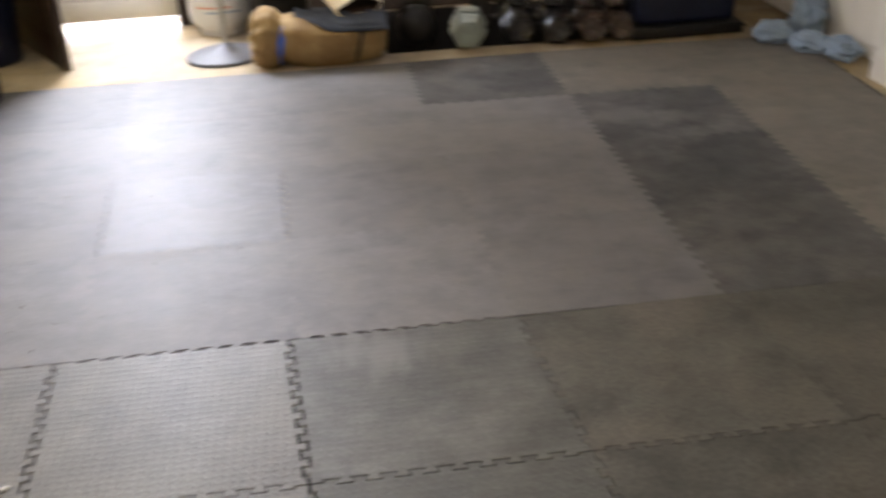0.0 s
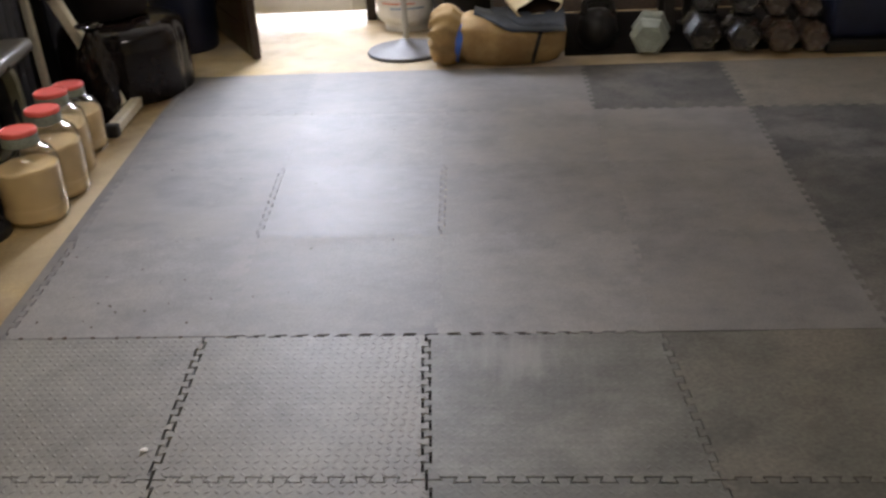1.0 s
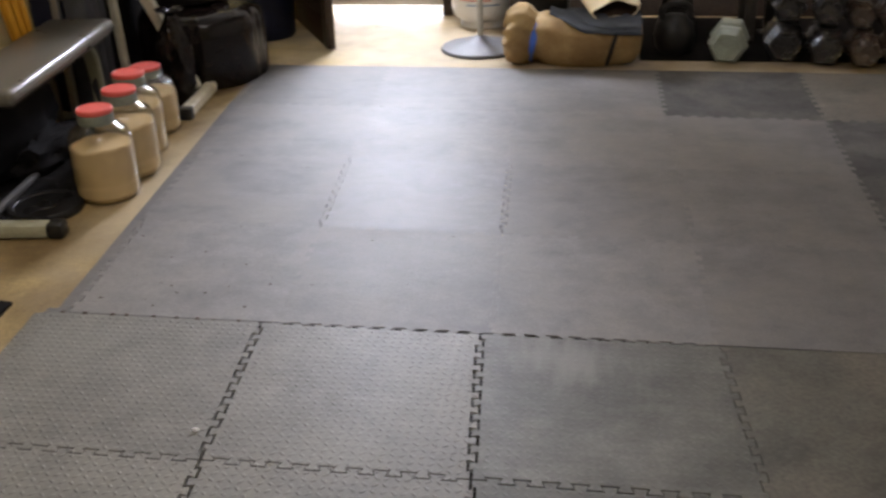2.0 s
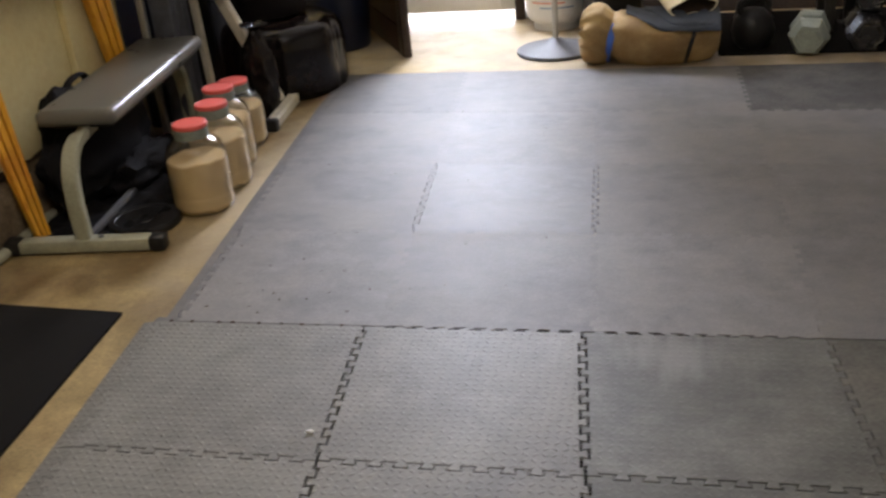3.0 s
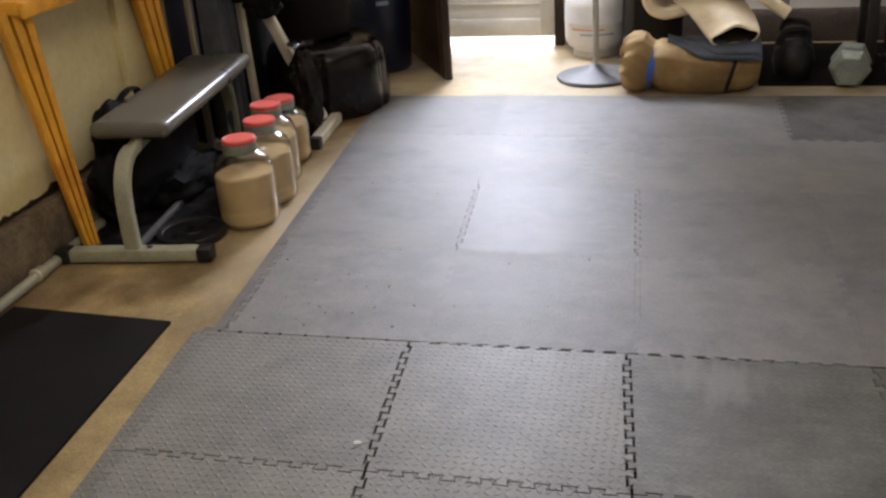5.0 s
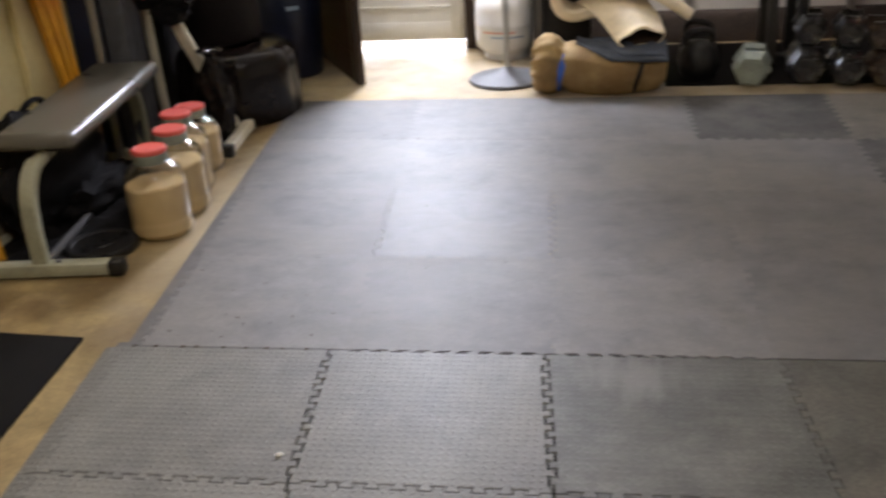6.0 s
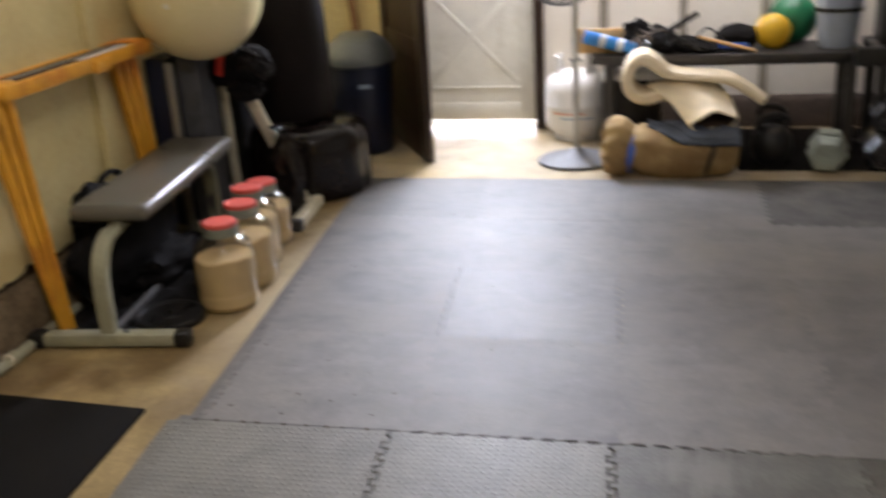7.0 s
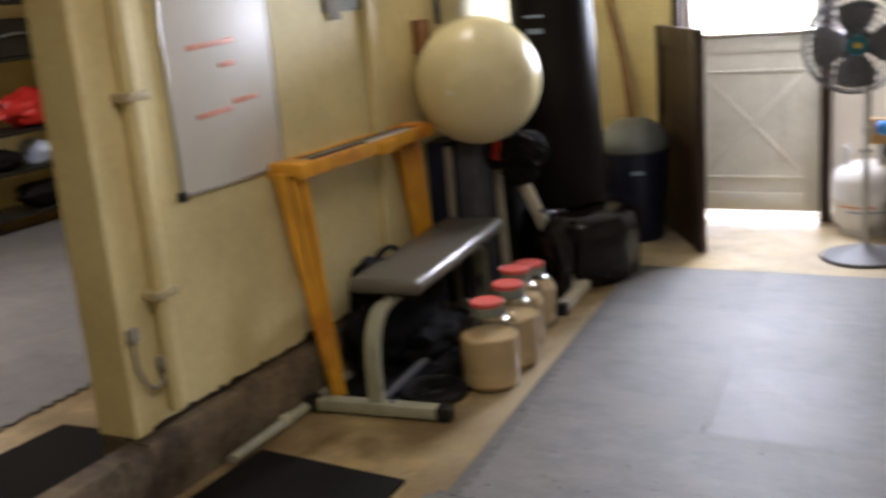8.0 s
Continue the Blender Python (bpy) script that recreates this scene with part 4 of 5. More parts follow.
# ---- by the door ----
def pedestal_fan():
    f = thing("pedestal_fan", pose(0.262, 2.875, FZ), "dark grey pedestal fan on a round weighted base", "fan")
    part("base", lathe(bmesh.new(), [(0, 0), (0.20, 0), (0.207, 0.008), (0.20, 0.018), (0.14, 0.035), (0.06, 0.05), (0.032, 0.07), (0.02, 0.075), (0, 0.075)], 56), FANGREY, f)
    bm = bmesh.new()
    rod(bm, (0, 0, 0.074), (0, 0, 0.86), 0.0155, seg=20)
    part("pole", bm, POLE, f, "silver-grey tube")
    bm = bmesh.new()
    rod(bm, (0, 0, 0.62), (0, 0, 0.66), 0.02, seg=20)
    part("collar", bm, POLE, f)
    c = Vector((-0.06, 0.0, 1.055))
    m = Matrix.Translation(c) @ Matrix.Rotation(radians(12), 4, "Z") @ Matrix.Rotation(radians(92), 4, "X")
    motor = lathe(bmesh.new(), [(0, -0.16), (0.05, -0.155), (0.075, -0.12), (0.08, -0.05), (0.05, -0.03), (0.02, -0.028), (0.02, 0.02), (0, 0.02)], 32, m)
    part("motor", motor, BLACK, f)
    bm = bmesh.new()
    rod(bm, (0, 0, 0.855), c + Vector((0.01, 0.09, -0.05)), 0.022)
    part("neck", bm, BLACK, f)
    guard = bmesh.new()
    for r, z in ((0.235, 0.0), (0.225, 0.03), (0.20, 0.055), (0.17, 0.068), (0.14, 0.074), (0.11, 0.077), (0.08, 0.078), (0.225, -0.03), (0.19, -0.055), (0.14, -0.065)):
        ring = [m @ Vector((r * math.cos(a), r * math.sin(a), z)) for a in np.linspace(0, 2 * math.pi, 49)]
        sweep(guard, ring, oval(0.003 if r < 0.23 else 0.007, 0.003 if r < 0.23 else 0.007, 6), caps=False, flat_up=(0.3, 0.9, 0.2))
    for k in range(40):
        a = 2 * math.pi * k / 40
        for pts in ([(0.06, 0.078), (0.15, 0.073), (0.205, 0.052), (0.235, 0.0)], [(0.07, -0.068), (0.15, -0.062), (0.235, 0.0)]):
            sweep(guard, [m @ Vector((r * math.cos(a), r * math.sin(a), z)) for r, z in pts], oval(0.0019, 0.0019, 5), flat_up=(0.31, 0.2, 0.9))
    part("guard", guard, FANGREY, f, "dark wire guard")
    hub = part("hub_badge", lathe(bmesh.new(), [(0, 0.08), (0.045, 0.08), (0.05, 0.075), (0.045, 0.07), (0, 0.07)], 32, m), TEAL, f, "teal round badge")
    part("badge_centre", lathe(bmesh.new(), [(0, 0.084), (0.012, 0.084), (0.015, 0.0805), (0, 0.0805)], 20, m), YELLOW, hub, "yellow centre")
    for k in range(4):
        bl = bmesh.new()
        rows = []
        for i in range(7):
            r = 0.04 + 0.165 * i / 6
            w = 0.25 + 0.42 * math.sin(math.pi * (0.25 + 0.6 * i / 6))
            rows.append([bl.verts.new(m @ Vector((r * math.cos(a), r * math.sin(a), 0.02 + 0.03 * q))) for q in (-1, -0.33, 0.33, 1) for a in (2 * math.pi * k / 4 + q * w,)])
        for a, b2 in zip(rows, rows[1:]):
            for i in range(3):
                bl.faces.new((a[i], a[i + 1], b2[i + 1], b2[i]))
        ext2 = bmesh.ops.extrude_face_region(bl, geom=bl.faces[:])["geom"]
        bmesh.ops.translate(bl, vec=m.to_3x3() @ Vector((0, 0, 0.003)), verts=[e for e in ext2 if isinstance(e, bmesh.types.BMVert)])
        part("blade", bl, FANGREY, f)


pedestal_fan()


def propane_tank():
    t = thing("gas_tank", pose(0.215, 3.42, FZ), "white steel gas tank with a guard collar", "gas tank")
    part("foot_ring", lathe(bmesh.new(), [(0.115, 0), (0.12, 0), (0.12, 0.035), (0.115, 0.035), (0.115, 0)], 40), TANKWHITE, t)
    part("tank", lathe(bmesh.new(), [(r * 1.06, z * 1.05) for r, z in ((0, 0.018), (0.10, 0.024), (0.14, 0.05), (0.156, 0.09), (0.157, 0.165), (0.1585, 0.168), (0.1585, 0.178), (0.157, 0.181), (0.156, 0.25), (0.14, 0.30), (0.10, 0.332), (0.05, 0.345), (0, 0.347))], 48), TANKWHITE, t)
    for a0, a1, top in ((2.4, 3.9, 0.43), (-1.0, 1.1, 0.485)):
        bm = bmesh.new()
        arc = [(0.105 * math.cos(a), 0.105 * math.sin(a), (top + 0.345) / 2) for a in np.linspace(a0, a1, 20)]
        sweep(bm, arc, rect(0.005, top - 0.345, 0.001))
        sweep(bm, [(x, y, top) for x, y, _ in arc], oval(0.008, 0.008, 8))
        part("collar", bm, TANKWHITE, t)
    bm = bmesh.new()
    rod(bm, (0, 0, 0.36), (0, 0, 0.40), 0.018)
    rod(bm, (0, -0.03, 0.385), (0, 0.03, 0.385), 0.012)
    part("valve", bm, POLE, t, "brass-grey valve")
    bm = bmesh.new()
    rod(bm, (0, 0, 0.401), (0, 0, 0.416), 0.03, seg=12)
    part("valve_wheel", bm, BLACK, t)
    t.scale = (1.07, 1.07, 1.09)
    for a0, a1, z, mt in ((-2.3, -1.2, 0.150, REDINK), (-2.0, -0.9, 0.125, PALECLOTH)):
        lab = bmesh.new()
        for i in range(8):
            b0, b1 = a0 + (a1 - a0) * i / 8, a0 + (a1 - a0) * (i + 1) / 8
            lab.faces.new([lab.verts.new((0.1675 * math.cos(a), 0.1675 * math.sin(a), z + dz)) for a, dz in ((b0, 0), (b1, 0), (b1, 0.009), (b0, 0.009))])
        part("label_bar", lab, mt, t, "faded print on the tank")


propane_tank()


def squash(z, x):
    """The bundle is pressed flat by the pad and the carpet on top of it."""
    k = 0.85 - 0.35 * min(1, max(0, (x - 0.52) / 0.16))
    return z if z < 0.17 else 0.17 + (z - 0.17) * k


def canvas_bundle():
    b = thing("canvas_bundle", pose(0.415, 2.705, FZ), "rolled brown canvas bundle tied with a blue strap", "bedroll")
    prof = [(0.0, 0.012), (0.03, 0.006), (0.06, 0.004), (0.112, 0.016), (0.137, 0.045), (0.146, 0.082), (0.138, 0.118), (0.110, 0.146), (0.106, 0.165), (0.126, 0.187), (0.138, 0.22), (0.147, 0.29), (0.147, 0.38), (0.140, 0.46), (0.127, 0.53), (0.119, 0.545), (0.122, 0.57), (0.108, 0.63), (0.07, 0.665), (0, 0.675)]
    bm = lathe(bmesh.new(), [(r * 1.17, z) for r, z in prof], 72)
    for v in bm.verts:
        a = math.atan2(v.co.y, v.co.x)
        r = math.hypot(v.co.x, v.co.y)
        end = max(0, 1 - v.co.z / 0.10)
        tie = math.exp(-((v.co.z - 0.156) / 0.035) ** 2)
        k = 1 + 0.055 * noise.noise(Vector((math.cos(a) * 1.6, math.sin(a) * 1.6, v.co.z * 6))) + (end * 0.13 + tie * 0.035) * math.sin(a * 12) + 0.022 * noise.noise(Vector((a * 4, v.co.z * 22, 2)))
        if 0.19 < v.co.z < 0.52:
            k += 0.018 * math.sin(a * 3 + v.co.z * 22)
        v.co.x *= k
        v.co.y *= k
        if r > 0.05:
            v.co.z += 0.016 * end * math.sin(a * 12 + 1)
            v.co.x = max(v.co.x, -0.136)
    turn = pose(0, 0, 0.126, 0, 0, -6) @ Matrix.Rotation(radians(90), 4, "Y") @ Matrix.Rotation(radians(180), 4, "Z")
    bmesh.ops.transform(bm, matrix=turn, verts=bm.verts[:])
    lo = min(v.co.z for v in bm.verts)
    for v in bm.verts:
        v.co.z = squash(v.co.z - lo, v.co.x + 0.41)
    part("roll", bm, CANVAS, b)
    for zz, mt, w, r0 in ((0.157, STRAP, 0.036, 0.131), (0.547, BLACK, 0.02, 0.1425)):
        bm = lathe(bmesh.new(), [(r0, zz - w / 2), (r0 + 0.005, zz - w / 2), (r0 + 0.005, zz + w / 2), (r0, zz + w / 2), (r0, zz - w / 2)], 48)
        for v in bm.verts:
            v.co.x = max(v.co.x, -0.124)
            v.co.z += v.co.x * 0.28
        bmesh.ops.transform(bm, matrix=turn, verts=bm.verts[:])
        for v in bm.verts:
            v.co.z = squash(v.co.z, v.co.x + 0.41)
        part("strap", bm, mt, b, "blue webbing strap" if mt is STRAP else "black strap")


canvas_bundle()


def folded_pad():
    """Slate pad draped over the bundle, its front edge hanging lower towards the middle."""
    p = thing("folded_pad", pose(0, 0, FZ), "slate-blue folded pad lying over the canvas bundle", "pad")

    def drape(x0, x1, inner, outer, back, near, far, name):
        bm = bmesh.new()
        nu, nv = 36, 24
        grids = []
        for r in (inner, outer):
            rows = []
            for i in range(nu + 1):
                t = i / nu
                x = x0 + (x1 - x0) * t
                ease = min(1.0, t / 0.45)
                ease = ease * ease * (3 - 2 * ease)
                last = near + (far - near) * ease + 3 * noise.noise(Vector((x * 12, 0, r)))
                row = []
                for j in range(nv + 1):
                    a = radians(back + (last - back) * j / nv)
                    rr = r + 0.008 * noise.noise(Vector((x * 9, j * 0.22, 4)))
                    round_off = 1 - 0.10 * (1 if r == outer else -0.4) * (max(0, abs(j / nv - 0.5) * 2 - 0.8) / 0.2) ** 2
                    row.append(bm.verts.new((x, 2.70 - 0.10 * (x - 0.4) + rr * round_off * math.cos(a), squash(0.138 + rr * round_off * math.sin(a), x))))
                rows.append(row)
            grids.append(rows)
        lo, up = grids
        for i in range(nu):
            for j in range(nv):
                bm.faces.new((up[i][j], up[i + 1][j], up[i + 1][j + 1], up[i][j + 1]))
                bm.faces.new((lo[i][j + 1], lo[i + 1][j + 1], lo[i + 1][j], lo[i][j]))
        for i in range(nu):
            bm.faces.new((lo[i][0], lo[i + 1][0], up[i + 1][0], up[i][0]))
            bm.faces.new((up[i][nv], up[i + 1][nv], lo[i + 1][nv], lo[i][nv]))
        for j in range(nv):
            bm.faces.new((up[0][j], up[0][j + 1], lo[0][j + 1], lo[0][j]))
            bm.faces.new((lo[nu][j], lo[nu][j + 1], up[nu][j + 1], up[nu][j]))
        bmesh.ops.recalc_face_normals(bm, faces=bm.faces[:])
        part(name, bm, SLATE, p)
    drape(0.635, 1.075, 0.166, 0.190, 50, 112, 160, "pad")
    drape(0.72, 1.06, 0.186, 0.206, 55, 95, 146, "fold")


folded_pad()


def carpet_roll():
    c = thing("carpet_roll", pose(0, 0, FZ), "cream carpet offcut, loosely rolled and folded over the bundle", "carpet")
    # upper sheet: comes up round the curl, runs along and hangs down at its far end
    ctrl = [(0.70, 2.90, 0.365), (0.61, 2.885, 0.352), (0.548, 2.88, 0.385), (0.528, 2.88, 0.452), (0.552, 2.885, 0.52), (0.61, 2.89, 0.548), (0.67, 2.895, 0.515), (0.73, 2.90, 0.47), (0.83, 2.90, 0.452), (0.93, 2.895, 0.445), (1.03, 2.885, 0.432), (1.12, 2.86, 0.385), (1.21, 2.84, 0.325)]
    bm = bmesh.new()
    sweep(bm, curve_points(ctrl, 60), lambda t: rect(0.060 - 0.03 * min(1, max(0, (t - 0.5) / 0.15)) + 0.03 * max(0, t - 0.55), 0.24 - 0.08 * max(0, t - 0.5), 0.013), flat_up=(0, 1, 0.0001))
    bmesh.ops.recalc_face_normals(bm, faces=bm.faces[:])
    part("sheet", bm, CARPET, c)
    # flattened tube that comes forward and sags at its open end
    ctrl = curve_points([(0.80, 2.95, 0.398), (0.835, 2.86, 0.392), (0.895, 2.745, 0.348), (0.935, 2.64, 0.300), (0.95, 2.565, 0.283)], 29)

    def shell(t):
        a, b = 0.19 - 0.075 * t, 0.03 + 0.018 * t
        return [(p, q + 0.012 * t * math.cos(p / a * 4.4) - 0.010 * t * (p / a)) for p, q in oval(a, b, 32)]
    bm = bmesh.new()
    sweep(bm, ctrl, shell, caps=False)
    part("tube", bm, CARPET, c)
    bm = bmesh.new()
    sweep(bm, ctrl, lambda t: [(p * 0.93, q * 0.80) for p, q in shell(t)], caps=False)
    part("backing", bm, CARPETBACK, c, "dark carpet backing")
    rim = bmesh.new()
    end, prev = ctrl[-1], ctrl[-2]
    d = (end - prev).normalized()
    side = d.cross(Vector((0, 0, 1))).normalized()
    up = side.cross(d)
    o1 = [rim.verts.new(end + side * p + up * q) for p, q in shell(1)]
    o2 = [rim.verts.new(end + d * 0.003 + side * p * 0.93 + up * q * 0.80) for p, q in shell(1)]
    for k in range(32):
        rim.faces.new((o1[k], o1[(k + 1) % 32], o2[(k + 1) % 32], o2[k]))
    part("cut_edge", rim, CARPET, c)


carpet_roll()


# ---- weights along the back wall ----
def hex_dumbbell(x, y, z, r, mat, label, rz=0.0, ln=0.30):
    d = thing("hex_dumbbell", pose(x, y, z + r * math.cos(math.pi / 6) + 0.002, 0, 4, rz), label, "dumbbell", "hex dumbbells")
    for s in (0, 1):
        h = 0.36 * ln
        prof = [(0, 0.002), (r * 0.52, 0.002), (r * 0.56, 0.006), (r * 0.64, 0.0), (r * 0.72, 0.0), (r, 0.054), (r, h - 0.02), (r * 0.84, h), (0, h)]
        bm = lathe(bmesh.new(), prof, 6, Matrix.Rotation(radians(-90), 4, "X") @ Matrix.Rotation(radians(0), 4, "Z"))
        if s:
            bmesh.ops.transform(bm, matrix=pose(0, ln, 0, 0, 0, 180), verts=bm.verts[:])
        bmesh.ops.bevel(bm, geom=bm.edges[:], offset=0.003, segments=2, affect="EDGES")
        part("head", bm, mat, d, smooth=14)
    bm = lathe(bmesh.new(), [(0, 0.33 * ln), (0.014, 0.33 * ln), (0.018, 0.5 * ln), (0.014, 0.67 * ln), (0, 0.67 * ln)], 16, Matrix.Rotation(radians(-90), 4, "X"))
    part("handle", bm, POLE, d, "steel grip")


hex_dumbbell(1.488, 2.625, FZ, 0.098, HEXGREY, "grey-green painted hex dumbbell on the floor", -9)
hex_dumbbell(1.762, 2.65, FZ, 0.104, IRON, "black hex dumbbell beside the rack leg", -4)
hex_dumbbell(1.948, 2.60, FZ, 0.098, IRON, "black hex dumbbell on the floor", -4)
hex_dumbbell(2.125, 2.575, FZ, 0.086, IRONBROWN, "brown-black hex dumbbell on the floor", -3)
hex_dumbbell(2.278, 2.57, FZ, 0.078, IRONBROWN, "small brown-black hex dumbbell on the floor", -2)
hex_dumbbell(1.77, 2.70, FZ + 0.182, 0.085, IRON, "black hex dumbbell stacked on another", -8)
hex_dumbbell(1.95, 2.68, FZ + 0.171, 0.085, IRON, "black hex dumbbell stacked on another", -11)
hex_dumbbell(2.11, 2.70, FZ + 0.150, 0.075, IRONBROWN, "brown-black hex dumbbell in the upper row", -3)
hex_dumbbell(2.27, 2.70, FZ + 0.136, 0.072, IRONBROWN, "brown-black hex dumbbell in the upper row", -2)


t = thing("rubber_mat", pose(0, 0, FZ), "thin black rubber mat under the weights", "mat")
part("sheet", span(bmesh.new(), (1.08, 2.69, 0.0), (2.98, 3.56, 0.006), 0.002), MAT_BLACK, t)


def kettlebell(x, y, r, rz):
    k = thing("kettlebell", pose(x, y, FZ + 0.006 * (y > 2.8), 0, 0, rz), "black kettlebell in the shadow of the bundle", "kettlebell", "kettlebells")
    part("bell", lathe(bmesh.new(), [(0, 0), (r * 0.6, 0), (r * 0.85, r * 0.25), (r, r * 0.85), (r * 0.88, r * 1.4), (r * 0.5, r * 1.8), (0, r * 1.88)], 32), BLACK, k)
    part("handle", sweep(bmesh.new(), curve_points([(-r * 0.55, 0, r * 1.6), (-r * 0.68, 0, r * 2.0), (-r * 0.4, 0, r * 2.3), (r * 0.4, 0, r * 2.3), (r * 0.68, 0, r * 2.0), (r * 0.55, 0, r * 1.6)], 30), oval(r * 0.16, r * 0.16, 10), flat_up=(0, 1, 0)), BLACK, k)


kettlebell(1.25, 2.83, 0.105, 15)
kettlebell(1.27, 3.08, 0.10, -20)


def shelf_bench():
    s = thing("low_shelf", pose(0, 0, FZ), "long low dark board shelf against the wall", "shelf")
    part("top", span(bmesh.new(), (0.33, 3.02, 0.485), (1.70, 3.42, 0.525), 0.004), SHELFTOP, s)
    for x in (0.40, 1.62):
        for y in (3.06, 3.35):
            part("leg", span(bmesh.new(), (x, y, 0), (x + 0.05, y + 0.05, 0.4845), 0.004), SHELFTOP, s)
    part("apron", span(bmesh.new(), (0.451, 3.07, 0.462), (1.619, 3.09, 0.4845), 0.003), SHELFTOP, s)
    t = thing("steel_rack", pose(0, 0, FZ), "black steel rack with thick top beam", "rack")
    part("beam", span(bmesh.new(), (1.63, 2.88, 0.475), (3.0, 2.96, 0.565), 0.008), BLACK, t)
    part("back_beam", span(bmesh.new(), (1.72, 3.22, 0.475), (3.0, 3.28, 0.565), 0.008), BLACK, t)
    part("deck", span(bmesh.new(), (1.72, 2.965, 0.545), (3.0, 3.215, 0.563), 0.003), SHELFTOP, t)
    for x in (1.74, 2.90):
        for y0, y1 in ((2.893, 2.945), (3.225, 3.275)):
            part("leg", span(bmesh.new(), (x, y0, 0.0), (x + 0.05, y1, 0.4745), 0.006), BLACK, t)
            part("foot_plate", span(bmesh.new(), (x - 0.025, y0 - 0.02, 0.0), (x - 0.0005, y1 + 0.02, 0.01), 0.002), BLACK, t)


shelf_bench()
ST = FZ + 0.526
# things on the shelf
t = thing("wooden_board", pose(0.37, 3.16, ST, 0, 0, -4), "short pale wooden board on the shelf", "board")
part("board", new_box((0, 0, 0.065), (0.26, 0.03, 0.13), 0.004), PALEWOOD, t)
t = thing("foam_roller", pose(0.415, 3.095, ST + 0.028, 0, 14, -4), "bright blue plastic roller with white bands", "roller")
bm = bmesh.new()
rod(bm, (-0.14, 0, 0.036), (0.14, 0, 0.036), 0.036, seg=24)
part("roller", bm, BLUEPLASTIC, t)
for x in (-0.05, 0.045):
    part("band", lathe(bmesh.new(), [(0.0362, x), (0.038, x), (0.038, x + 0.03), (0.0362, x + 0.03), (0.0362, x)], 28, Matrix.Translation((0, 0, 0.036)) @ Matrix.Rotation(radians(90), 4, "Y")), WHITEPLASTIC, t, "white band")
t = thing("strap_gear", pose(0.66, 3.16, ST), "heap of black gloves, straps and cables", "sports gear")
bm = bmesh.new()
for i, (c, r) in enumerate((((-0.10, 0, 0.085), (0.075, 0.07, 0.085)), ((0.02, 0.03, 0.06), (0.09, 0.07, 0.06)), ((0.14, 0.0, 0.04), (0.10, 0.08, 0.04)), ((0.06, -0.05, 0.05), (0.07, 0.05, 0.05)), ((0.25, -0.03, 0.025), (0.09, 0.07, 0.026)))):
    part("glove", blob(bmesh.new(), c, r, 0.3, i + 3, 2.6, 4, 0.05), FABRIC, t)
rng = random.Random(4)
for k in range(7):
    bm = bmesh.new()
    p = [(rng.uniform(-0.14, 0.30), rng.uniform(-0.12, 0.06), 0.016)]
    for i in range(4):
        p.append((p[-1][0] + rng.uniform(-0.12, 0.12), max(-0.13, min(0.08, p[-1][1] + rng.uniform(-0.09, 0.09))), rng.uniform(0.01, 0.15)))
    sweep(bm, curve_points(p, 32), oval(0.009, 0.006, 8))
    part("strap", bm, BLACK if k % 3 else IRONBROWN, t)
bm = bmesh.new()
rod(bm, (0.06, 0.02, 0.10), (0.22, 0.05, 0.19), 0.015)
part("grip", bm, BLACK, t)
t = thing("wooden_stick", pose(0, 0, ST), "pale wooden stick lying on the shelf", "stick")
bm = bmesh.new()
rod(bm, (0.88, 3.14, 0.075), (1.17, 3.05, 0.011), 0.010)
part("stick", bm, PALEWOOD, t)
t = thing("cap", pose(1.09, 3.21, ST), "dark cap with a blue band on the shelf", "cap")
part("crown", blob(bmesh.new(), (0, 0, 0.06), (0.12, 0.10, 0.07), 0.15, 9, 2, 4, 0.15), FABRIC, t)
part("band", new_box((-0.03, -0.10, 0.03), (0.16, 0.02, 0.03), 0.008), STRAP, t, "blue band")
t = thing("small_ball", pose(1.262, 3.19, ST), "small yellow rubber ball on the shelf", "ball")
part("shell", blob(bmesh.new(), (0, 0, 0.089), (0.092, 0.092, 0.092), 0.0, 1, 2, 5, 0.03), YELLOW, t)
t = thing("medicine_ball", pose(1.375, 3.37, ST), "dark green medicine ball on the shelf", "ball")
part("shell", blob(bmesh.new(), (0, 0, 0.123), (0.127, 0.127, 0.127), 0.0, 1, 2, 5, 0.03), GREEN, t)
t = thing("bucket", pose(1.58, 3.20, ST), "pale blue plastic bucket with dark band", "bucket")
part("tub", lathe(bmesh.new(), [(0, 0), (0.085, 0), (0.09, 0.006), (0.118, 0.25), (0.124, 0.252), (0.124, 0.268), (0.114, 0.268), (0.086, 0.012), (0, 0.012)], 40), BUCKET, t)
part("band", lathe(bmesh.new(), [(0.1135, 0.185), (0.120, 0.185), (0.122, 0.205), (0.1155, 0.205), (0.1135, 0.185)], 40), BLACK, t, "dark band")
for k in range(2):
    part("cloth", blob(bmesh.new(), (0.02 - 0.05 * k, 0, 0.265), (0.07, 0.08, 0.04), 0.3, k + 2, 2.5, 4), FABRIC, t)
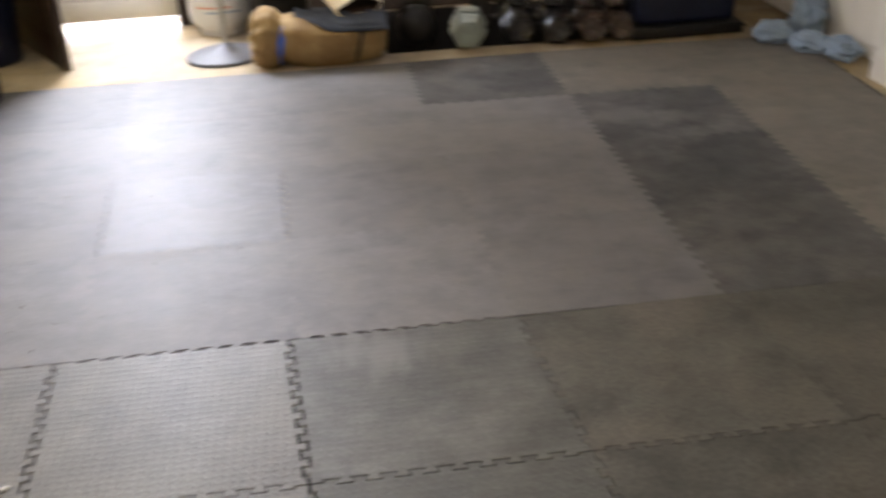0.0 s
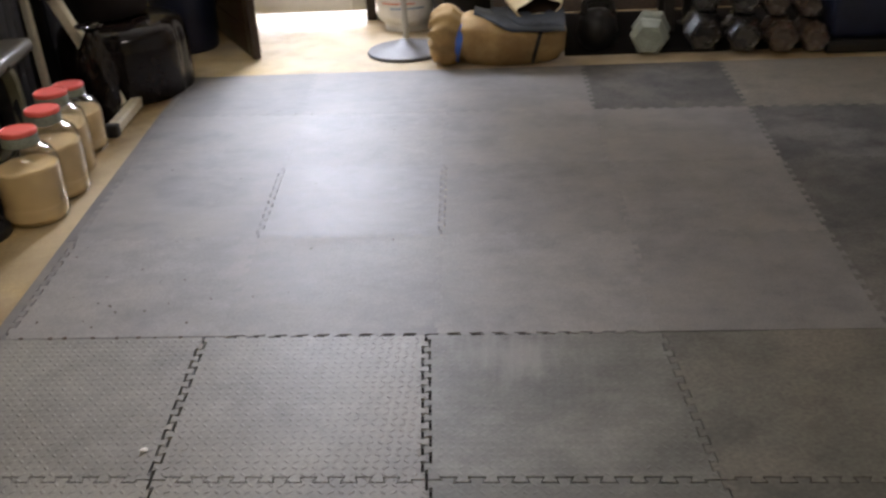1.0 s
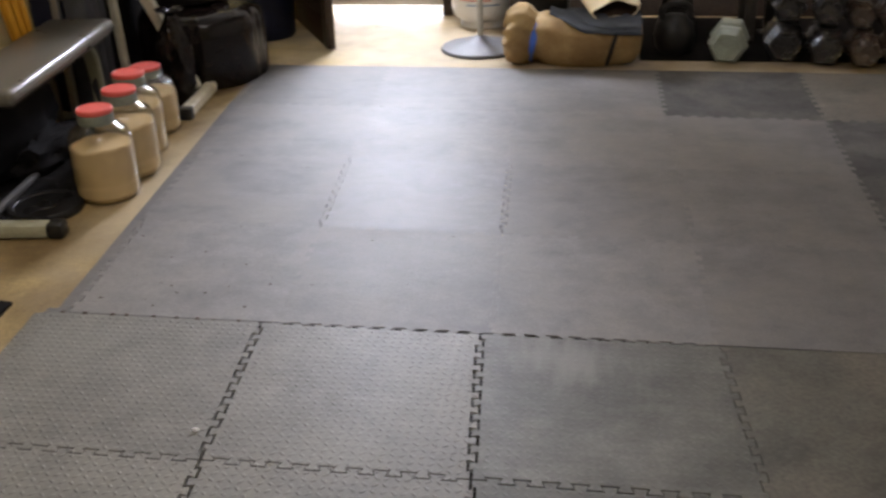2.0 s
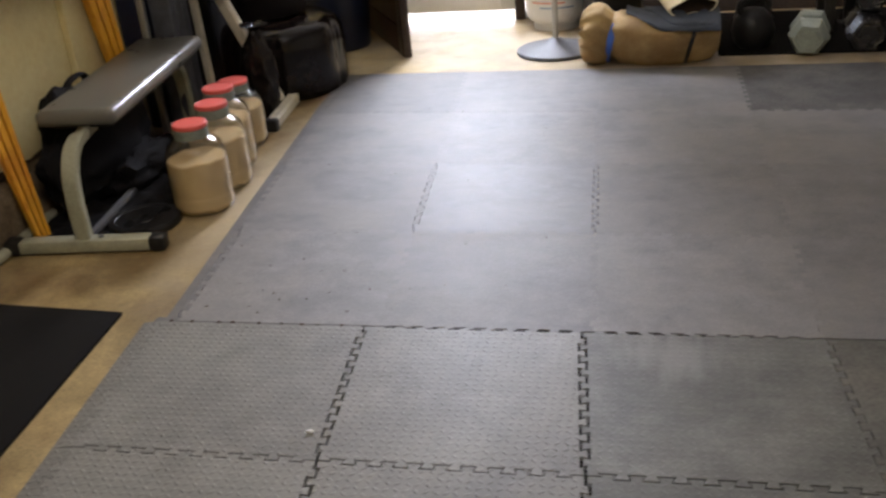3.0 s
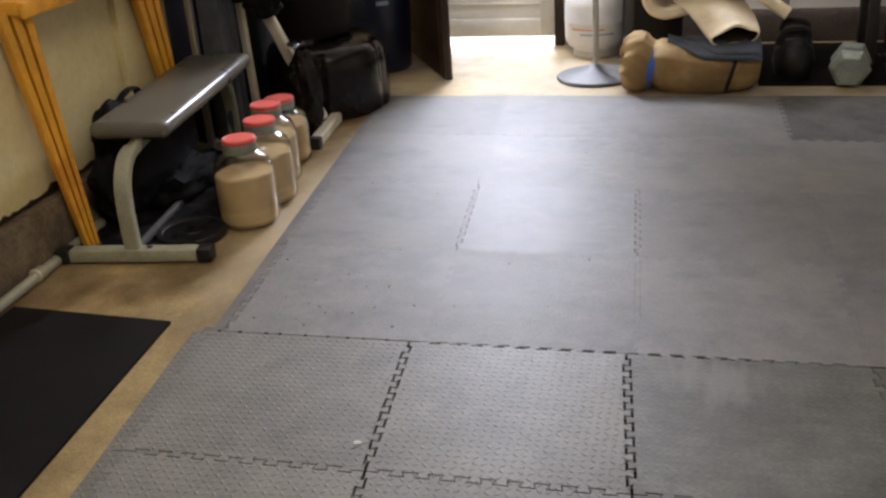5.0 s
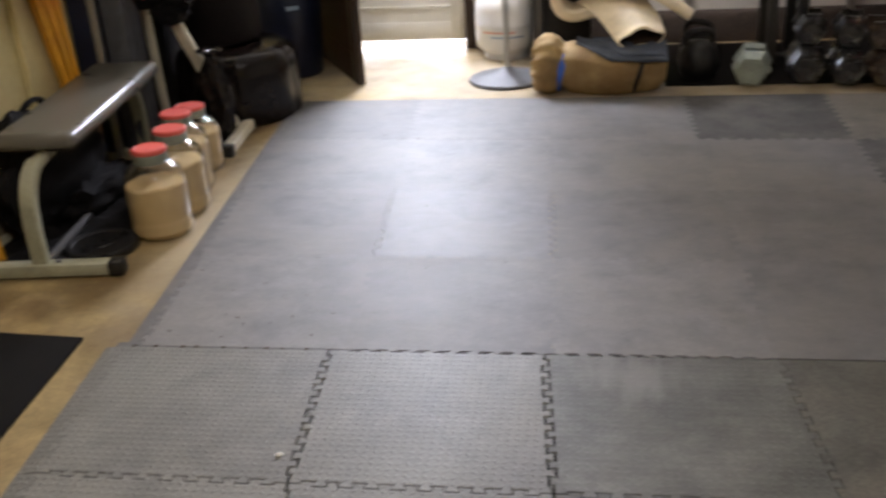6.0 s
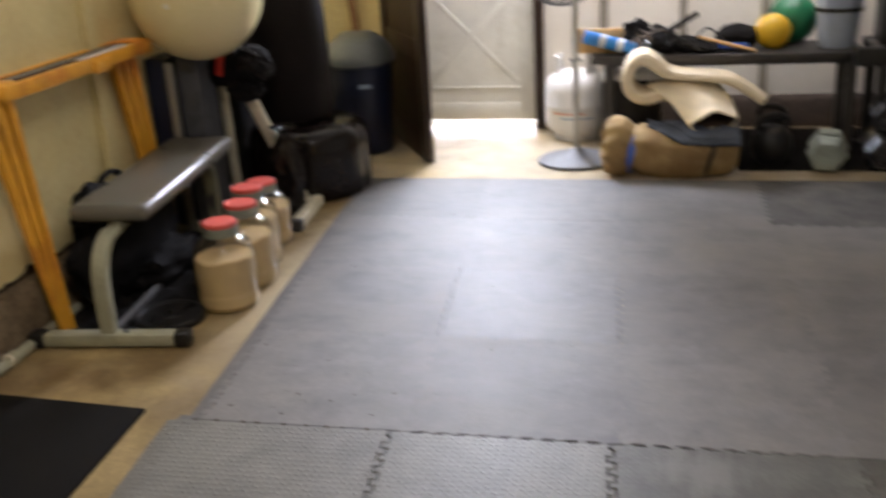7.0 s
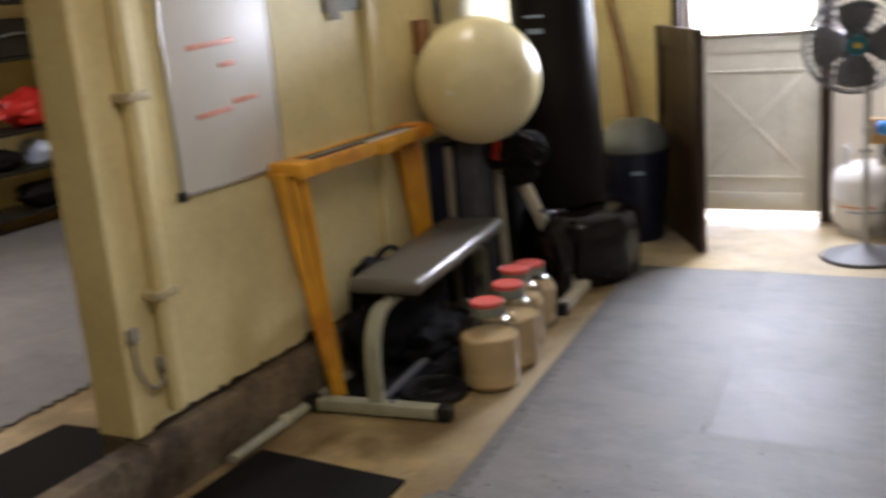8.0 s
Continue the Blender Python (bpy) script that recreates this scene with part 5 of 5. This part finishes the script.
# crates on the rack
RT = FZ + 0.566
for x, y, w, mt, lab in ((1.83, 3.06, 0.15, BLACK, "black plastic box on the rack"), (2.02, 3.05, 0.20, REDPLASTIC, "red plastic crate on the rack"), (2.30, 3.07, 0.24, REDPLASTIC, "red plastic crate on the rack"), (2.60, 3.08, 0.24, BLACK, "black plastic box on the rack")):
    t = thing("crate", pose(x, y, RT), lab, "crate", "crates on the rack")
    part("tub", span(bmesh.new(), (-w / 2, -0.12, 0), (w / 2, 0.14, 0.22), 0.012), mt, t)
    part("rim", span(bmesh.new(), (-w / 2 - 0.012, -0.132, 0.2205), (w / 2 + 0.012, 0.152, 0.245), 0.006), mt, t)
    part("label_plate", span(bmesh.new(), (-w * 0.2, -0.126, 0.07), (w * 0.2, -0.1205, 0.13), 0.002), BLACK if mt is REDPLASTIC else GREYLID, t)
# storage under the shelf
t = thing("storage_box", pose(0.40, 3.32, FZ), "white plastic storage box under the shelf", "box")
part("tub", span(bmesh.new(), (-0.02, -0.10, 0.0), (0.30, 0.18, 0.36), 0.01), BLACK, t)
part("lid", span(bmesh.new(), (-0.03, -0.115, 0.3605), (0.31, 0.19, 0.40), 0.008), WHITEPLASTIC, t, "white lid")

# black trunk and pale clothes at the end of the row
t = thing("trunk", pose(2.62, 2.72, FZ), "black and navy trunk on a low plinth", "trunk")
part("plinth", span(bmesh.new(), (-0.29, -0.15, 0), (0.29, 0.16, 0.06), 0.008), BLACK, t)
part("body", new_box((0, 0.02, 0.23), (0.52, 0.26, 0.338), 0.03, seg=3), NAVY, t)
part("lid", new_box((0, 0.02, 0.435), (0.54, 0.28, 0.066), 0.02, seg=3), BLACK, t)
part("latch", new_box((0, -0.123, 0.38), (0.05, 0.014, 0.06), 0.004), FANGREY, t)
for x, y, r, s in ((2.965, 2.36, (0.095, 0.08, 0.06), 1), (3.08, 2.17, (0.09, 0.10, 0.05), 2), (3.16, 2.02, (0.07, 0.11, 0.055), 3), (3.17, 2.40, (0.08, 0.09, 0.12), 4)):
    t = thing("cloth_bundle", pose(x, y, FZ), "crumpled pale blue cloth bundle on the floor", "cloth", "cloth bundles")
    part("cloth", blob(bmesh.new(), (0, 0, r[2] * 0.88), r, 0.35, s, 2.4, 4, 0.12), PALECLOTH, t)
t = thing("wall_post", pose(3.2, 1.62, FZ), "white painted post beside the mats", "post", kind="structure")
part("shaft", span(bmesh.new(), (-0.06, -0.12, 0), (0.075, 0.10, 2.5), 0.006), WALL_WHITE, t)


# ---- next bay, seen past the end of the partition ----
def bay_shelving():
    s = thing("shelving_unit", pose(-5.6, 2.75, FZ), "dark metal shelving with mixed goods in the next bay", "shelving")
    for z in (0.10, 0.42, 0.70, 1.22, 1.62):
        part("shelf", span(bmesh.new(), (-0.2, -0.9, z), (0.2, 0.85, z + 0.03), 0.004), BLACK, s)
    for x in (-0.2, 0.17):
        for y in (-0.935, 0.8505):
            part("upright", span(bmesh.new(), (x, y, 0), (x + 0.03, y + 0.034, 1.9), 0.003), FANGREY, s)


bay_shelving()
for i, (y, z, w, h, mt, nm, lab) in enumerate((
        (2.98, 0.73, 0.62, 0.30, REDPLASTIC, "red_bag", "bulging red bag on the shelving"),
        (2.30, 0.73, 0.40, 0.30, CHARCOAL, "dark_bundle", "dark cloth bundle on the shelving"),
        (2.92, 0.45, 0.16, 0.20, BUCKET, "blue_bundle", "small blue bundle on the shelving"),
        (3.15, 0.45, 0.22, 0.16, PALECLOTH, "pale_bundle", "pale cloth on the shelving"),
        (2.60, 0.45, 0.30, 0.17, FABRIC, "black_bundle", "black bundle on the shelving"),
        (2.85, 1.65, 0.60, 0.22, WHITEPLASTIC, "white_bundle", "white sack on top of the shelving"),
        (2.95, 0.13, 0.5, 0.2, FABRIC, "black_bundle", "black bundle on the lowest shelf"))):
    t = thing(nm, pose(-5.55, y, FZ + z), lab, "bundle", "goods on the shelving")
    part("body", blob(bmesh.new(), (0, 0, h / 2 * 0.88), (0.16, w / 2, h / 2), 0.22, i + 5, 2, 4, 0.12), mt, t)
t = thing("black_case", pose(-5.55, 2.85, FZ + 1.251), "black case on the shelving", "case")
part("body", span(bmesh.new(), (-0.14, -0.45, 0), (0.16, 0.30, 0.27), 0.02), BLACK, t)
part("handle", sweep(bmesh.new(), curve_points([(0.165, -0.2, 0.14), (0.19, -0.12, 0.16), (0.19, 0.0, 0.16), (0.165, 0.08, 0.14)], 18), oval(0.01, 0.01, 8)), FANGREY, t)
t = thing("rubber_mat", pose(0, 0, FZ), "black ribbed rubber mat in the next bay", "mat")
bm = bmesh.new()
v = [bm.verts.new((x, y, 0)) for x, y in ((-2.32, -1.1), (-1.68, -1.1), (-1.68, 0.075), (-2.25, 0.03))]
f = bm.faces.new(v)
ext = bmesh.ops.extrude_face_region(bm, geom=[f])["geom"]
bmesh.ops.translate(bm, vec=(0, 0, 0.01), verts=[e for e in ext if isinstance(e, bmesh.types.BMVert)])
part("sheet", bm, MAT_BLACK, t)


# ---- interlocking floor mats, tile by tile ----
TEETH, AMP = 10, 0.009


def low(i, j):
    return Vector((0.613 * i - 0.014 - (0.012 if i < 0 else 0) + (0.012 if i > 1 else 0) - 0.05 * j, 0.602 * j))


def upp(i, j):
    lean = 0.046 * (1 - max(i, 0) / 3.2)
    if j == 4:
        return Vector((0.036 + 0.593 * i - (0.015 if i < 0 else 0) - j * lean, 2.498 - 0.006 * i - (0.05 if i > 4 else 0)))
    return Vector((0.036 + 0.593 * i - (0.03 if i < 0 else 0) - j * lean, 0.003 + j * (0.624 - 0.008 * i)))


def toothed(a, b, gap, flat=False):
    """The points of one edge from a to b: square teeth, set back by half the joint."""
    d = (b - a)
    nrm = Vector((-d.y, d.x)).normalized()
    if flat is True:
        return [a + nrm * gap]
    out = []
    n = TEETH * 2
    lean, set_back = 0.10 / n, gap / d.length
    for k in range(n):
        s = 1 if k % 2 else -1
        amp = AMP * (flat or 1.0) if 0 < k < n - 1 else 0.0
        t0 = k / n - lean - s * set_back if k else 0.004
        t1 = (k + 1) / n + lean + s * set_back if k < n - 1 else 0.996
        out.append(a + d * t0 + nrm * (s * amp + gap))
        out.append(a + d * t1 + nrm * (s * amp + gap))
    return out


def tile(corners, gaps, flats, mat, parent, lift, th=0.012):
    """corners run counter-clockwise; each edge has its own joint width."""
    pts = []
    for k in range(4):
        a, b = corners[k], corners[(k + 1) % 4]
        pts += toothed(a, b, gaps[k], flats[k])
    centre = sum(corners, Vector((0, 0))) / 4
    bm = bmesh.new()
    top = [bm.verts.new((p.x - centre.x, p.y - centre.y, 0)) for p in pts]
    bot = [bm.verts.new((p.x - centre.x, p.y - centre.y, -th)) for p in pts]
    bm.faces.new(top)
    n = len(pts)
    for k in range(n):
        bm.faces.new((top[(k + 1) % n], top[k], bot[k], bot[(k + 1) % n]))
    ob = part("mat_tile", bm, mat, parent, smooth=0)
    ob.location = (centre.x, centre.y, lift)
    return ob


mats_near = thing("gym_floor_near", pose(0, 0, 0), "interlocking grey rubber tread tiles covering the floor", "floor mat", kind="structure")
mats_far = thing("gym_floor_far", pose(0, 0, 0), "interlocking smooth grey rubber tiles, some darker", "floor mat", kind="structure")
rng = random.Random(11)
for j in range(-4, 0):
    for i in range(-1, 5):
        c = [low(i, j), low(i + 1, j), low(i + 1, j + 1), low(i, j + 1)]
        mat = MAT_PLATE if i < 1 else MAT_SCUFFED if (i, j) == (1, -1) else MAT_WORN if i == 1 else MAT_BROWN
        g = 0.0016
        bottom, top_g = 0.0022 if i < 2 else 0.0014, 0.0012 if i < 2 else 0.0005
        if i < 0 and j == -1:
            top_g = 0.0
        left_g = {-1: 0.0006, 0: 0.0034, 1: 0.0036, 2: 0.0012}.get(i, 0.0004)
        right_g = {-1: 0.0034, 0: 0.0036, 1: 0.0012}.get(i, 0.0004)
        tile(c, (bottom, right_g, top_g if j == -1 else bottom, left_g), (False, False, (i not in (0, 1) or 0.5) if j == -1 else False, False), mat, mats_near, -0.0004 * rng.random())
TILE_LOOK = {(-1, 0): MAT_DUSTY, (-1, 1): MAT_DUSTY, (0, 0): MAT_DUSTY, (0, 1): MAT_PALE, (0, 2): MAT_DUSTY, (3, 0): MAT_DIM, (3, 1): MAT_DARK, (3, 2): MAT_DARK, (2, 3): MAT_DIM, (4, 0): MAT_TAN, (4, 1): MAT_TAN, (4, 2): MAT_TAN, (3, 3): MAT_TAN, (4, 3): MAT_TAN}
for j in range(0, 4):
    for i in range(-1, 5):
        c = [upp(i, j), upp(i + 1, j), upp(i + 1, j + 1), upp(i, j + 1)]
        g = 0.0003
        tile(c, ((0.0 if i < 0 else 0.0012) if j == 0 else 0.0004, 0.0014 if j == 1 and i in (-1, 0) else g, 0.0004, 0.0014 if j == 1 and i in (0, 1) else 0.0016 if i == -1 and j == 0 else g), ((i not in (0, 1) or 0.5) if j == 0 else False, False, j == 3, False), TILE_LOOK.get((i, j), MAT_SMOOTH), mats_far, -0.0004 * rng.random())


crumbs = random.Random(5)
bm = bmesh.new()
for k in range(46):
    x, y = crumbs.gauss(-0.25, 0.28), crumbs.uniform(0.06, 0.62) if k < 34 else crumbs.uniform(0.7, 2.2)
    if -0.6 < x < 1.6:
        r = crumbs.uniform(0.001, 0.0026)
        box(bm, (x, y, r * 0.4), (r * 2.4, r * 1.6, r), 0, Matrix.Rotation(crumbs.uniform(0, 3), 4, "Z"))
for k in range(9):
    x = -0.60 + 0.066 * k + crumbs.uniform(-0.015, 0.015)
    r = crumbs.uniform(0.0022, 0.0045)
    box(bm, (x, 0.001 + crumbs.uniform(-0.002, 0.002), r * 0.2), (r * 2.6, r * 1.7, r * 0.8), 0, Matrix.Rotation(crumbs.uniform(-0.4, 0.4), 4, "Z"))
tagged(mesh_object("floor_crumbs", bm, CARPETBACK, 0), "small brown crumbs of dirt scattered on the mats", "dirt", kind="stuff")
scrap = thing("plastic_scrap", pose(-0.014, -0.50, 0.0005), "small crumpled scrap of clear white film", "scrap")
part("film", blob(bmesh.new(), (0, 0, 0.003), (0.010, 0.005, 0.003), 0.6, 3, 3.0, 3, 0.2), WHITEPLASTIC, scrap)


def border(a, b, width, mat, parent):
    """A straight outer strip that closes the toothed side of the outermost tiles."""
    d = b - a
    out = Vector((-d.y, d.x)).normalized()
    inner = toothed(a, b, 0.0016)
    bm = bmesh.new()
    pts = [p for p in inner] + [b + out * width, a + out * width]
    centre = (a + b) / 2
    top = [bm.verts.new((p.x - centre.x, p.y - centre.y, 0 if k < len(inner) else -0.004)) for k, p in enumerate(pts)]
    bot = [bm.verts.new((p.x - centre.x, p.y - centre.y, -0.012)) for p in pts]
    bm.faces.new(top)
    n = len(pts)
    for k in range(n):
        bm.faces.new((top[(k + 1) % n], top[k], bot[k], bot[(k + 1) % n]))
    ob = part("edge_strip", bm, mat, parent, smooth=0)
    ob.location = (centre.x, centre.y, -0.0003)


for j in range(-4, 0):
    border(low(-1, j), low(-1, j + 1), 0.052, MAT_PLATE, mats_near)
for j in range(0, 4):
    border(upp(-1, j), upp(-1, j + 1), 0.045, MAT_SMOOTH, mats_far)
strip = bmesh.new()
span(strip, (-0.02, -0.014, -0.0119), (1.5, 0.022, -0.0045))
part("joint_strip", strip, MAT_BLACK, mats_near, "dark rubber showing in the open joint", smooth=0)
for x0, x1, mt in ((-0.66, -0.025, MAT_SMOOTH), (1.505, 3.0, MAT_BROWN)):
    part("joint_strip", span(bmesh.new(), (x0, -0.014, -0.0119), (x1, 0.022, -0.0012)), mt, mats_near, smooth=0)
# added black sheet that stands in for the shade inside the tile joints
sheet = bmesh.new()
face = sheet.faces.new([sheet.verts.new((p.x, p.y, -0.0118)) for p in (low(-1, -4) + Vector((0.02, 0.01)), low(5, -4) + Vector((-0.02, 0.01)), low(5, 0) + Vector((-0.02, -0.02)), low(-1, 0) + Vector((0.02, -0.02)))])
lifted = bmesh.ops.extrude_face_region(sheet, geom=[face])["geom"]
bmesh.ops.translate(sheet, vec=(0, 0, 0.001), verts=[e for e in lifted if isinstance(e, bmesh.types.BMVert)])
part("joint_darkener", sheet, MAT_BLACK, mats_near, "thin black sheet added under the tiles to darken the joints", smooth=0)
# the mats of the next bay
bay = thing("gym_floor_bay", pose(0, 0, 0), "grey rubber tiles in the next bay", "floor mat", kind="structure")
for i in range(5):
    for j in range(7):
        x, y = -2.46 - 0.61 * (i + 1), -1.2 + 0.61 * j
        tile([Vector((x, y)), Vector((x + 0.61, y)), Vector((x + 0.61, y + 0.61)), Vector((x, y + 0.61))], (0.0003,) * 4, (False,) * 4, MAT_SMOOTH, bay, -0.0004 * rng.random())
